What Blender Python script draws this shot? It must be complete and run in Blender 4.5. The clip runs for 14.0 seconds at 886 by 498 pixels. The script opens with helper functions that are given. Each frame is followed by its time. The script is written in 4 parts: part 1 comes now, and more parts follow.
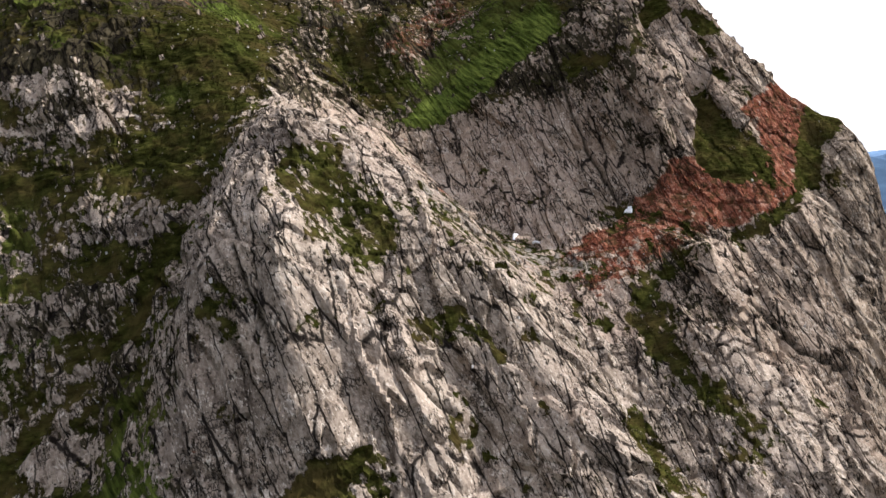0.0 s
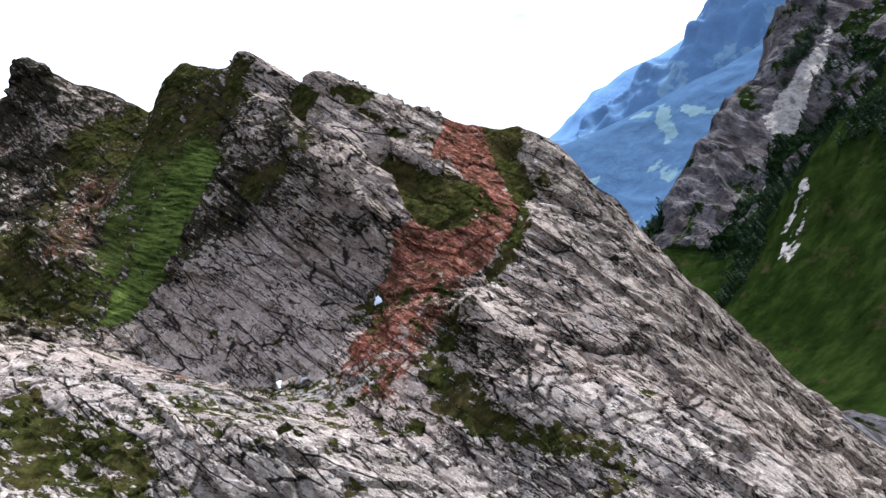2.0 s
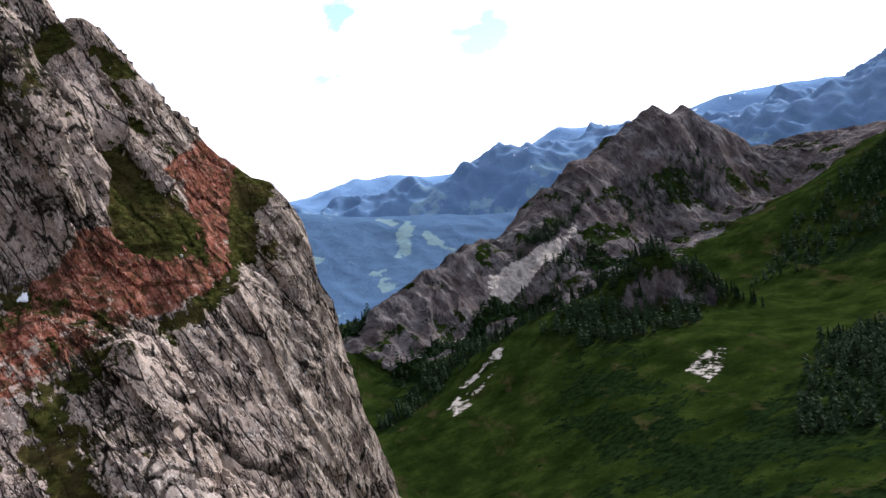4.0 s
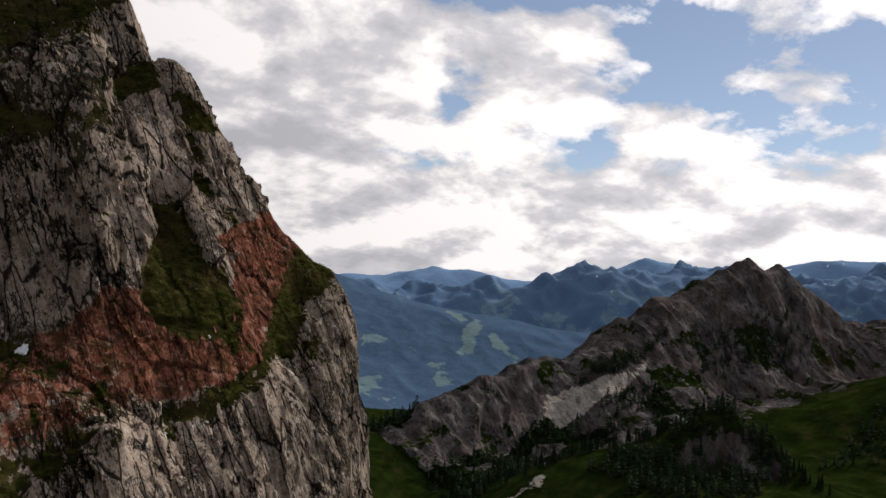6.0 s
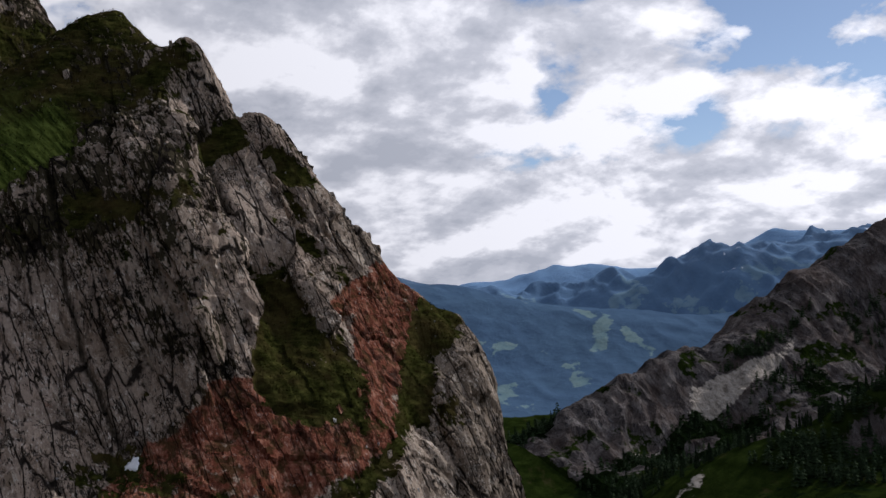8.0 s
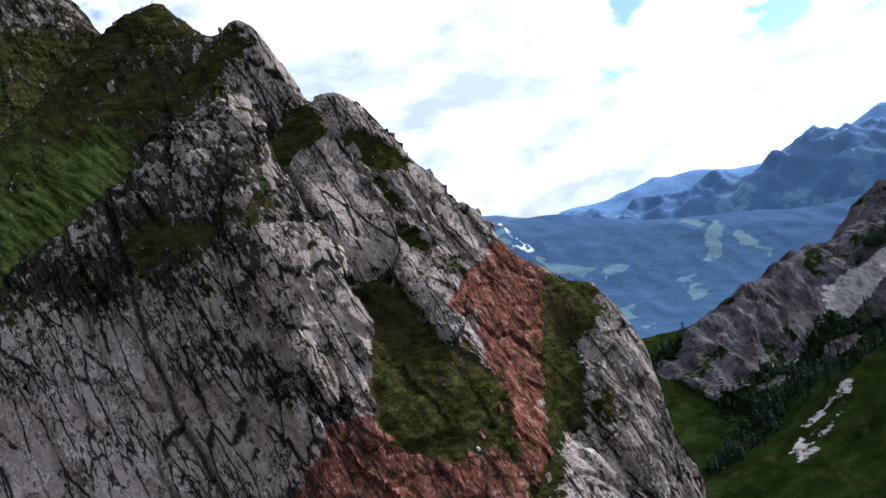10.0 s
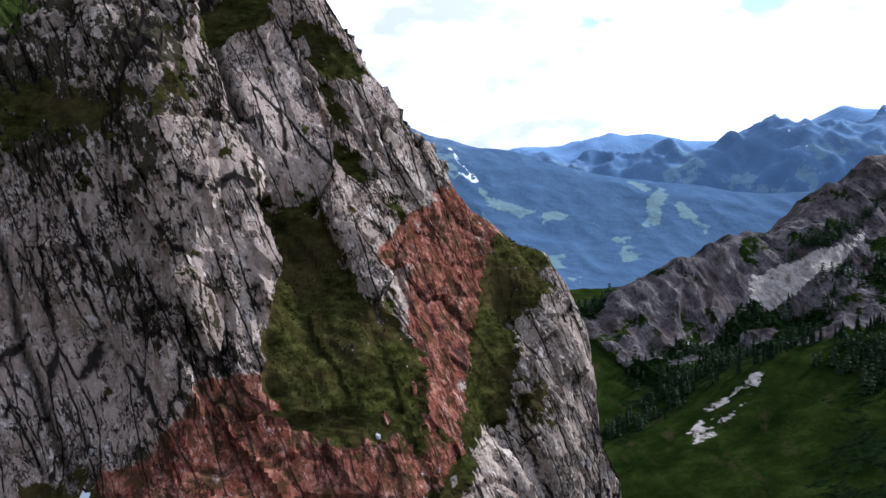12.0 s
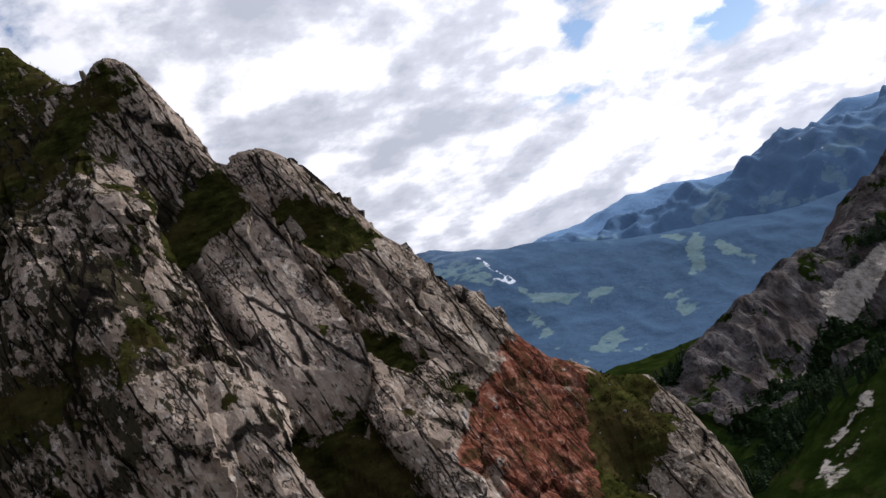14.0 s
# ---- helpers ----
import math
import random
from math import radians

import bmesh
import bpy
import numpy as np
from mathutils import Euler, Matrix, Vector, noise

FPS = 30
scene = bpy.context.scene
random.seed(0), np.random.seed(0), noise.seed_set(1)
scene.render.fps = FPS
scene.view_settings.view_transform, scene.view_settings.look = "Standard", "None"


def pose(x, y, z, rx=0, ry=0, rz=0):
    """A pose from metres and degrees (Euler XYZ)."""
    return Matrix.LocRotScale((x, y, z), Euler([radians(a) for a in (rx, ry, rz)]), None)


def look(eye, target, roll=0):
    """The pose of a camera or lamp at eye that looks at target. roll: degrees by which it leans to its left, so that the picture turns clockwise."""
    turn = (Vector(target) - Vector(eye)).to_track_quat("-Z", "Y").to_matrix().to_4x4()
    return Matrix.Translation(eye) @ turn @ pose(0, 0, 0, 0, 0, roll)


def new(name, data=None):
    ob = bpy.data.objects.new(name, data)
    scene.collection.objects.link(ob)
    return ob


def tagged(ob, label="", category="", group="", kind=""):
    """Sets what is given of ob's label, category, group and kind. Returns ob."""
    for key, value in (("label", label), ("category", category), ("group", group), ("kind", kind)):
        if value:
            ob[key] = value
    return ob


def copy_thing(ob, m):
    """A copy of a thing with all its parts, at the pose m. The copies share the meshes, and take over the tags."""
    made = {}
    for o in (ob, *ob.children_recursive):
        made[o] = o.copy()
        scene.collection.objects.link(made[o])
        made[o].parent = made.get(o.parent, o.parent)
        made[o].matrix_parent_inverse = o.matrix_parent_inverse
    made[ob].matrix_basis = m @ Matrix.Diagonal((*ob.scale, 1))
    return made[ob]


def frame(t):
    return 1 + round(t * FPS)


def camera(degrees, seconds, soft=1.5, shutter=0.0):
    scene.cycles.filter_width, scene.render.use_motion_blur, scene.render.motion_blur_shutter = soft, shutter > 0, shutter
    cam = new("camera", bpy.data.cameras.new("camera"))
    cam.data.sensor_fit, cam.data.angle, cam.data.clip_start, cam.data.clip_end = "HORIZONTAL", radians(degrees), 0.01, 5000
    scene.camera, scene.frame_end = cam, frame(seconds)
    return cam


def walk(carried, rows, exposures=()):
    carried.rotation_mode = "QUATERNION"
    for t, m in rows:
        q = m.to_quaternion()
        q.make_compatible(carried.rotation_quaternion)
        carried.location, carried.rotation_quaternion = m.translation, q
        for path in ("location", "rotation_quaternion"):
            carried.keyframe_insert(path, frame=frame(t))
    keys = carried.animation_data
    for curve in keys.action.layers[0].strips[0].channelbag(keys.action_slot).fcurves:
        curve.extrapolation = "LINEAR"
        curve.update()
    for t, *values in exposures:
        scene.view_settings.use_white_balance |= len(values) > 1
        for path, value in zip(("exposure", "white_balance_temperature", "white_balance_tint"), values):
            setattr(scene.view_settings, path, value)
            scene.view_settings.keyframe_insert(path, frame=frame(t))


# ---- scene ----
cam = camera(49.5, 14.0)
PATH = [
    (0, (1.054, 3.202, 298.684), (1.041, 5.202, 298.656), -9.2),
    (0.5, (0.668, 9.768, 299.516), (0.689, 11.767, 299.489), -14.5),
    (1, (0.201, 17.372, 300.327), (0.3, 19.369, 300.305), -24.5),
    (1.5, (1.56, 22.728, 301.925), (1.813, 24.712, 301.939), -33.9),
    (2, (3.024, 29.109, 302.702), (3.588, 31.028, 302.668), -35.8),
    (2.5, (4.061, 33.664, 303.864), (4.919, 35.467, 303.741), -30.9),
    (3, (6.992, 37.465, 303.992), (8.017, 39.171, 303.791), -14.1),
    (3.5, (10.887, 45.829, 304.795), (11.982, 47.495, 304.635), -11.1),
    (6, (32.44, 78.176, 313.15), (33.42, 79.918, 313.231), 2.7),
    (6.5, (35.551, 83.862, 315.498), (36.392, 85.675, 315.584), 2.0),
    (7, (38.657, 92.079, 318.197), (39.432, 93.921, 318.267), 4.2),
    (7.5, (40.744, 98.278, 319.75), (41.43, 100.154, 319.856), -3.4),
    (8, (42.295, 103.639, 322.78), (43.056, 105.487, 322.872), -4.5),
    (10.5, (52.316, 141.508, 335.023), (52.872, 143.428, 334.985), -15.1),
    (11, (54.104, 147.027, 336.05), (54.85, 148.879, 335.929), -11.4),
    (11.5, (56.651, 154.759, 336.296), (57.454, 156.578, 336.072), 3.9),
    (12, (59.3, 162.486, 337.252), (59.951, 164.367, 337.058), -1.7),
    (12.5, (61.476, 170.251, 338.339), (62.112, 172.143, 338.212), -5.6),
    (13, (63.957, 178.94, 339.891), (64.578, 180.84, 339.819), -6.9),
    (13.5, (66.384, 186.048, 341.586), (66.957, 187.964, 341.574), -9.4),
    (14, (68.995, 194.513, 343.689), (69.61, 196.416, 343.74), -19.0),
]
walk(cam, [(t, look(eye, target, roll)) for t, eye, target, roll in PATH],
     [(0, 0.36, 6300, 14), (0.5, 0.32, 5350, 14), (1, 0.33, 5350, 15), (1.5, 0.5, 5400, 14), (2, 0.58, 5300, 13), (2.5, 0.55, 5250, 14), (3, 0.4, 5550, 17), (3.5, 0.4, 5600, 17), (6, -0.95, 6500, 13), (7, -1.0, 6500, 13), (7.5, -1.1, 6100, 14), (8, -1.05, 5900, 14),
      (10.5, 0.03, 5100, 15), (11, 0.0, 5100, 15), (11.5, 0.0, 5900, 15), (12, 0.1, 5250, 16), (12.5, 0.13, 5150, 16), (13.5, -0.38, 5150, 15), (14, -0.63, 5900, 14)])

# ---- light ----------------------------------------------------------------------
SUN_HIGH, SUN_TURN = radians(33), radians(70)   # height, and turn clockwise from straight ahead
sun = new("sun", bpy.data.lights.new("sun", "SUN"))
sun.data.energy, sun.data.angle, sun.data.color = 5.0, radians(2.0), (1.0, 0.95, 0.87)
sun.matrix_world = look((0, 0, 900), (-math.sin(SUN_TURN) * math.cos(SUN_HIGH), -math.cos(SUN_TURN) * math.cos(SUN_HIGH), 900 - math.sin(SUN_HIGH)))
tagged(sun, kind="structure")


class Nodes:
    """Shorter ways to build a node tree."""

    def __init__(self, tree):
        self.tree, self.nodes = tree, tree.nodes
        self.nodes.clear()

    def add(self, kind, values=(), **attrs):
        n = self.nodes.new(kind)
        for k, v in attrs.items():
            if k == "operation":
                n.operation = v
            elif k == "blend_type":
                n.blend_type = v
            elif k == "data_type":
                n.data_type = v
            elif k == "attribute_name":
                n.attribute_name = v
            elif k == "clamp":
                n.use_clamp = v
            elif k == "feature":
                n.feature = v
        for k, v in (values.items() if isinstance(values, dict) else ()):
            self.put(n.inputs[k], v)
        return n

    def put(self, socket, v):
        if isinstance(v, bpy.types.NodeSocket):
            self.tree.links.new(v, socket)
        else:
            socket.default_value = v

    def maths(self, op, a, b=0.0, c=None, clamp=False):
        n = self.add("ShaderNodeMath", operation=op, clamp=clamp)
        self.put(n.inputs[0], a)
        self.put(n.inputs[1], b)
        if c is not None:
            self.put(n.inputs[2], c)
        return n.outputs[0]

    def dot(self, v, axis):
        n = self.add("ShaderNodeVectorMath", {0: v, 1: axis}, operation="DOT_PRODUCT")
        return n.outputs["Value"]

    def vec(self, x, y, z):
        return self.add("ShaderNodeCombineXYZ", {0: x, 1: y, 2: z}).outputs[0]

    def noise(self, v, scale, detail=5.0, rough=0.55, distort=0.0):
        n = self.add("ShaderNodeTexNoise", {"Vector": v, "Scale": scale, "Detail": detail, "Roughness": rough, "Distortion": distort})
        return n.outputs["Fac"]

    def ramp(self, fac, *stops):
        n = self.add("ShaderNodeValToRGB", {0: fac})
        e = n.color_ramp.elements
        while len(e) < len(stops):
            e.new(0.5)
        for el, (p, c) in zip(e, stops):
            el.position = p
            el.color = (c, c, c, 1) if isinstance(c, (int, float)) else (*c, 1)
        return n.outputs[0]

    def mix(self, fac, a, b, blend="MIX"):
        n = self.add("ShaderNodeMix", data_type="RGBA", blend_type=blend)
        self.put(n.inputs[0], fac)
        for i, v in ((6, a), (7, b)):
            self.put(n.inputs[i], (*v, 1) if isinstance(v, tuple) and len(v) == 3 else v)
        return n.outputs[2]


def build_world():
    world = bpy.data.worlds.new("sky")
    scene.world = world
    world.use_nodes = True
    n = Nodes(world.node_tree)
    sky = n.add("ShaderNodeTexSky")
    sky.sky_type, sky.sun_disc, sky.sun_elevation, sky.sun_rotation = "NISHITA", False, SUN_HIGH, SUN_TURN
    sky.altitude, sky.air_density, sky.dust_density = 1900, 1.0, 0.6
    blue = n.add("ShaderNodeVectorMath", {0: sky.outputs[0], "Scale": 0.21}, operation="SCALE").outputs[0]
    way = n.add("ShaderNodeTexCoord").outputs["Generated"]
    up = n.dot(way, (0, 0, 1))
    east, north = n.dot(way, (1, 0, 0)), n.dot(way, (0, 1, 0))
    # clouds lie on a level layer, so that they close up towards the horizon
    over = n.maths("DIVIDE", 1.0, n.maths("ADD", n.maths("MAXIMUM", up, 0.0), 0.42))
    sheet_x, sheet_y = n.maths("MULTIPLY", east, over), n.maths("MULTIPLY", north, over)
    dome = n.vec(sheet_x, sheet_y, 3.1)
    shape = n.noise(dome, 4.2, 11.0, 0.58, 0.1)
    thick = n.noise(dome, 1.3, 3.0, 0.5)
    cover = n.maths("ADD", shape, n.maths("MULTIPLY", n.maths("SUBTRACT", thick, 0.5), 0.35))
    low = n.maths("SUBTRACT", 1.0, n.maths("MULTIPLY", n.maths("MAXIMUM", up, 0.0), 5.2, clamp=True))
    bank = n.ramp(n.dot(way, (0.285, 0.932, 0.225)), (0.975, 0.0), (0.995, 0.20))
    gap = n.ramp(n.dot(way, (0.500, 0.840, 0.210)), (0.965, 0.0), (0.997, 0.035))
    cover = n.maths("ADD", n.maths("SUBTRACT", n.maths("ADD", cover, bank), gap), n.maths("ADD", n.maths("MULTIPLY", low, 0.34), 0.03))
    mask = n.ramp(cover, (0.475, 0.0), (0.505, 0.55), (0.56, 1.0))
    sunward = n.vec(n.maths("ADD", sheet_x, 0.06), n.maths("ADD", sheet_y, 0.04), 3.1)
    depth = n.maths("SUBTRACT", n.noise(sunward, 4.2, 11.0, 0.58, 0.1), shape)
    lump = n.maths("ADD", n.noise(dome, 2.6, 8.0, 0.58), n.maths("MULTIPLY", depth, -1.3))
    cloud = n.ramp(lump, (0.30, (0.74, 0.75, 0.79)), (0.45, (0.98, 0.97, 0.99)), (0.60, (1.55, 1.50, 1.46)))
    toward = n.dot(way, (math.sin(SUN_TURN) * math.cos(SUN_HIGH), math.cos(SUN_TURN) * math.cos(SUN_HIGH), math.sin(SUN_HIGH)))
    glow = n.ramp(n.maths("MULTIPLY_ADD", toward, 0.5, 0.5), (0.10, 0.10), (0.45, 0.23), (0.75, 0.68), (1.0, 1.0))
    cloud = n.add("ShaderNodeVectorMath", {0: cloud, "Scale": n.maths("MULTIPLY", glow, 1.98)}, operation="SCALE").outputs[0]
    blue = n.mix(0.20, blue, (0.95, 1.0, 1.06))
    colour = n.mix(mask, blue, cloud)
    below = n.maths("MULTIPLY", n.maths("SUBTRACT", -0.02, up), 12.0, clamp=True)
    colour = n.mix(below, colour, (0.16, 0.20, 0.22))
    back = n.add("ShaderNodeBackground", {"Color": colour, "Strength": 0.8})
    n.add("ShaderNodeOutputWorld", {"Surface": back.outputs[0]})


build_world()

# ---- materials --------------------------------------------------------------------
def material(name):
    m = bpy.data.materials.new(name)
    m.use_nodes = True
    return m, Nodes(m.node_tree)


def finish(n, colour, rough, height=None, distance=0.3, strength=0.8, specular=0.25):
    shader = n.add("ShaderNodeBsdfPrincipled", {"Base Color": colour, "Roughness": rough, "Specular IOR Level": specular})
    if height is not None:
        n.put(shader.inputs["Normal"], n.add("ShaderNodeBump", {"Height": height, "Distance": distance, "Strength": strength}).outputs[0])
    n.add("ShaderNodeOutputMaterial", {"Surface": shader.outputs[0]})


def layer(n, name):
    return n.add("ShaderNodeAttribute", attribute_name=name).outputs["Fac"]


def strata(n, place, wide, tall):
    """Coordinates that run across and along the steep beds of the rock."""
    across = n.dot(place, (1.0 / wide, -0.15 / wide, 0.33 / wide))
    return n.vec(across, n.dot(place, (0.0, 1.0 / tall, 0.0)), n.dot(place, (0.0, 0.0, 1.0 / tall)))


def cracks(n, place, wide, tall, thin, bend):
    """Thin steep cracks between long slabs: 1 in a crack; and a chance tone for each slab."""
    beds = strata(n, place, wide, tall)
    bent = n.add("ShaderNodeVectorMath", {0: beds, 1: n.add("ShaderNodeVectorMath", {0: n.add("ShaderNodeTexNoise", {"Vector": place, "Scale": 0.9 / wide, "Detail": 3.0}).outputs["Color"], "Scale": bend}, operation="SCALE").outputs[0]}, operation="ADD").outputs[0]
    cell = n.add("ShaderNodeTexVoronoi", {"Vector": bent, "Scale": 1.0}, feature="DISTANCE_TO_EDGE")
    tone = n.add("ShaderNodeTexVoronoi", {"Vector": bent, "Scale": 1.0}, feature="F1")
    return n.ramp(cell.outputs["Distance"], (thin * 0.45, 1.0), (thin, 0.0)), n.dot(tone.outputs["Color"], (0.34, 0.33, 0.33))


def mountain_material():
    m, n = material("limestone_and_turf")
    place = n.add("ShaderNodeNewGeometry").outputs["Position"]
    soft = n.noise(strata(n, place, 3.0, 5.0), 1.0, 6.0, 0.60)
    fine = n.noise(strata(n, place, 0.55, 0.75), 1.0, 6.0, 0.70)
    blot = n.noise(place, 0.045, 5.0, 0.55)
    grain = n.noise(place, 1.3, 6.0, 0.65)
    spots = n.noise(place, 0.33, 6.0, 0.7)
    cluster = n.noise(place, 0.075, 5.0, 0.62)
    broken = n.noise(place, 0.21, 4.0, 0.6)
    long_crack, slab = cracks(n, place, 3.9, 26.0, 0.034, 0.22)
    short_crack, chip = cracks(n, place, 1.5, 7.0, 0.060, 0.30)
    tiny_crack, flake = cracks(n, place, 0.85, 2.4, 0.095, 0.45)
    hair_crack, shard = cracks(n, place, 0.42, 1.0, 0.15, 0.5)
    open_joint = n.maths("MULTIPLY", long_crack, n.ramp(broken, (0.40, 0.0), (0.48, 1.0)))
    open_joint = n.maths("MAXIMUM", open_joint, n.maths("MULTIPLY", short_crack, n.ramp(n.maths("SUBTRACT", n.maths("ADD", n.maths("MULTIPLY", broken, -0.6), n.maths("MULTIPLY", cluster, 1.6)), n.maths("MULTIPLY", layer(n, "whole"), 0.10)), (0.50, 0.0), (0.60, 0.95))))
    open_joint = n.maths("MAXIMUM", open_joint, n.maths("MULTIPLY", tiny_crack, n.ramp(n.maths("ADD", n.maths("MULTIPLY", spots, 0.9), n.maths("MULTIPLY", cluster, 1.0)), (1.00, 0.0), (1.09, 0.9))))
    open_joint = n.maths("MAXIMUM", open_joint, n.maths("MULTIPLY", hair_crack, n.ramp(n.maths("ADD", n.maths("MULTIPLY", grain, 0.7), n.maths("MULTIPLY", broken, 1.1)), (0.97, 0.0), (1.06, 0.8))))
    tone = n.maths("ADD", n.maths("MULTIPLY", soft, 0.38), n.maths("ADD", n.maths("MULTIPLY", fine, 0.52), n.maths("ADD", n.maths("MULTIPLY", slab, 0.08), n.maths("MULTIPLY", chip, 0.09))))
    tone = n.maths("ADD", tone, n.maths("ADD", n.maths("MULTIPLY", n.maths("SUBTRACT", flake, 0.5), 0.16), n.maths("MULTIPLY", n.maths("SUBTRACT", shard, 0.5), 0.14)))
    rock = n.ramp(tone, (0.38, (0.094, 0.070, 0.050)), (0.47, (0.238, 0.184, 0.136)), (0.57, (0.365, 0.290, 0.220)), (0.70, (0.485, 0.402, 0.315)))
    rock = n.mix(n.ramp(blot, (0.42, 0.0), (0.66, 0.45)), rock, n.mix(tone, (0.066, 0.048, 0.037), (0.36, 0.278, 0.218)))
    rock = n.mix(n.maths("MULTIPLY", layer(n, "pink"), 0.75), rock, n.mix(tone, (0.114, 0.084, 0.065), (0.53, 0.405, 0.318)))
    rock = n.mix(n.maths("MULTIPLY", layer(n, "whole"), 0.9), rock, n.mix(1.0, rock, (0.96, 1.0, 1.07), "MULTIPLY"))
    zone = n.ramp(n.noise(place, 0.028, 4.0, 0.6), (0.36, 0.72), (0.50, 0.96), (0.64, 1.25))
    rock = n.mix(1.0, rock, zone, "MULTIPLY")
    chalk = n.noise(strata(n, place, 0.34, 0.8), 1.0, 4.0, 0.65)
    pale = n.maths("ADD", n.maths("MULTIPLY", chalk, 0.62), n.maths("MULTIPLY", spots, 0.46))
    rock = n.mix(n.ramp(pale, (0.585, 0.0), (0.63, 0.85)), rock, (0.55, 0.487, 0.415))
    dash = n.maths("SUBTRACT", n.noise(strata(n, place, 0.42, 1.5), 1.0, 3.0, 0.6), n.maths("MULTIPLY", n.maths("SUBTRACT", n.maths("ADD", cluster, spots), 1.0), 0.30))
    rock = n.mix(n.ramp(dash, (0.365, 0.9), (0.395, 0.0)), rock, (0.018, 0.015, 0.012))
    mossy = n.noise(strata(n, place, 1.1, 2.4), 1.0, 7.0, 0.68)
    mossy = n.maths("SUBTRACT", mossy, n.maths("ADD", n.maths("MULTIPLY", n.maths("SUBTRACT", layer(n, "moss"), 0.5), 0.38), n.maths("ADD", n.maths("MULTIPLY", n.maths("SUBTRACT", cluster, 0.5), 0.62), n.maths("MULTIPLY", open_joint, 0.05))))
    mossy = n.ramp(mossy, (0.405, 0.95), (0.425, 0.0))
    rock = n.mix(mossy, rock, n.mix(grain, (0.012, 0.012, 0.007), (0.060, 0.050, 0.026)))
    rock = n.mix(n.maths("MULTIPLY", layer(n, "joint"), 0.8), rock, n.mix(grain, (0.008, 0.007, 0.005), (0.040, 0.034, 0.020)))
    red = n.ramp(tone, (0.37, (0.055, 0.017, 0.010)), (0.48, (0.142, 0.047, 0.028)), (0.58, (0.238, 0.094, 0.059)), (0.70, (0.41, 0.235, 0.165)))
    red = n.mix(n.ramp(pale, (0.625, 0.0), (0.66, 0.65)), red, (0.42, 0.31, 0.26))
    red = n.mix(n.ramp(spots, (0.42, 0.8), (0.49, 0.0)), red, n.mix(grain, (0.030, 0.018, 0.008), (0.070, 0.050, 0.020)))
    red = n.mix(n.maths("MULTIPLY", mossy, 0.6), red, (0.045, 0.030, 0.014))
    turf = n.ramp(n.noise(n.vec(n.dot(place, (0.35, 0, 0)), n.dot(place, (0, 0.35, 0)), n.dot(place, (0, 0, 0.9))), 1.0, 7.0, 0.68), (0.36, (0.007, 0.007, 0.002)), (0.52, (0.027, 0.0292, 0.007)), (0.68, (0.068, 0.067, 0.018)))
    turf = n.mix(n.ramp(n.noise(place, 0.10, 4.0, 0.6), (0.45, 0.0), (0.66, 0.65)), turf, n.mix(grain, (0.020, 0.015, 0.006), (0.11, 0.078, 0.030)))
    streak = n.noise(n.vec(n.dot(place, (0.75, 0.2, 0.35)), n.dot(place, (0, 0.12, 0)), n.dot(place, (0.0, 0, 0.12))), 1.0, 6.0, 0.65)
    lush = n.ramp(streak, (0.36, (0.012, 0.018, 0.005)), (0.50, (0.068, 0.092, 0.018)), (0.64, (0.16, 0.195, 0.042)))
    turf = n.mix(layer(n, "lush"), turf, lush)
    edge = n.maths("ADD", layer(n, "red"), n.maths("MULTIPLY", n.maths("SUBTRACT", n.noise(place, 0.28, 7.0, 0.72), 0.5), 2.6))
    colour = n.mix(n.ramp(edge, (0.44, 0.0), (0.60, 1.0)), rock, red)
    open_joint = n.maths("MULTIPLY", open_joint, n.maths("SUBTRACT", 1.0, n.maths("MULTIPLY", layer(n, "red"), 0.30)))
    colour = n.mix(n.maths("MULTIPLY", open_joint, 0.95), colour, (0.011, 0.009, 0.008))
    sod = n.maths("ADD", layer(n, "turf"), n.maths("ADD", n.maths("MULTIPLY", n.maths("SUBTRACT", n.noise(strata(n, place, 1.6, 2.6), 1.0, 5.0, 0.66), 0.5), 1.6), n.maths("MULTIPLY", n.maths("SUBTRACT", n.noise(place, 0.14, 4.0, 0.6), 0.5), 1.2)))
    sod = n.ramp(sod, (0.46, 0.0), (0.54, 1.0))
    colour = n.mix(sod, colour, turf)
    bare = n.maths("SUBTRACT", 1.0, sod)
    colour = n.mix(n.ramp(n.maths("ADD", layer(n, "scree"), n.maths("MULTIPLY", n.maths("SUBTRACT", spots, 0.5), 1.8)), (0.45, 0.0), (0.6, 1.0)), colour, n.mix(fine, (0.10, 0.088, 0.075), (0.42, 0.37, 0.325)))
    height = n.maths("ADD", n.maths("MULTIPLY", soft, 0.30), n.maths("ADD", n.maths("MULTIPLY", fine, 0.22), n.maths("MULTIPLY", n.maths("ADD", chip, n.maths("MULTIPLY", n.maths("ADD", flake, n.maths("MULTIPLY", shard, 0.5)), 0.5)), n.maths("MULTIPLY", bare, 0.40))))
    height = n.maths("SUBTRACT", height, n.maths("MULTIPLY", n.maths("MULTIPLY", open_joint, bare), 0.5))
    finish(n, colour, 1.0, height, 0.8, 0.9, 0.0)
    return m


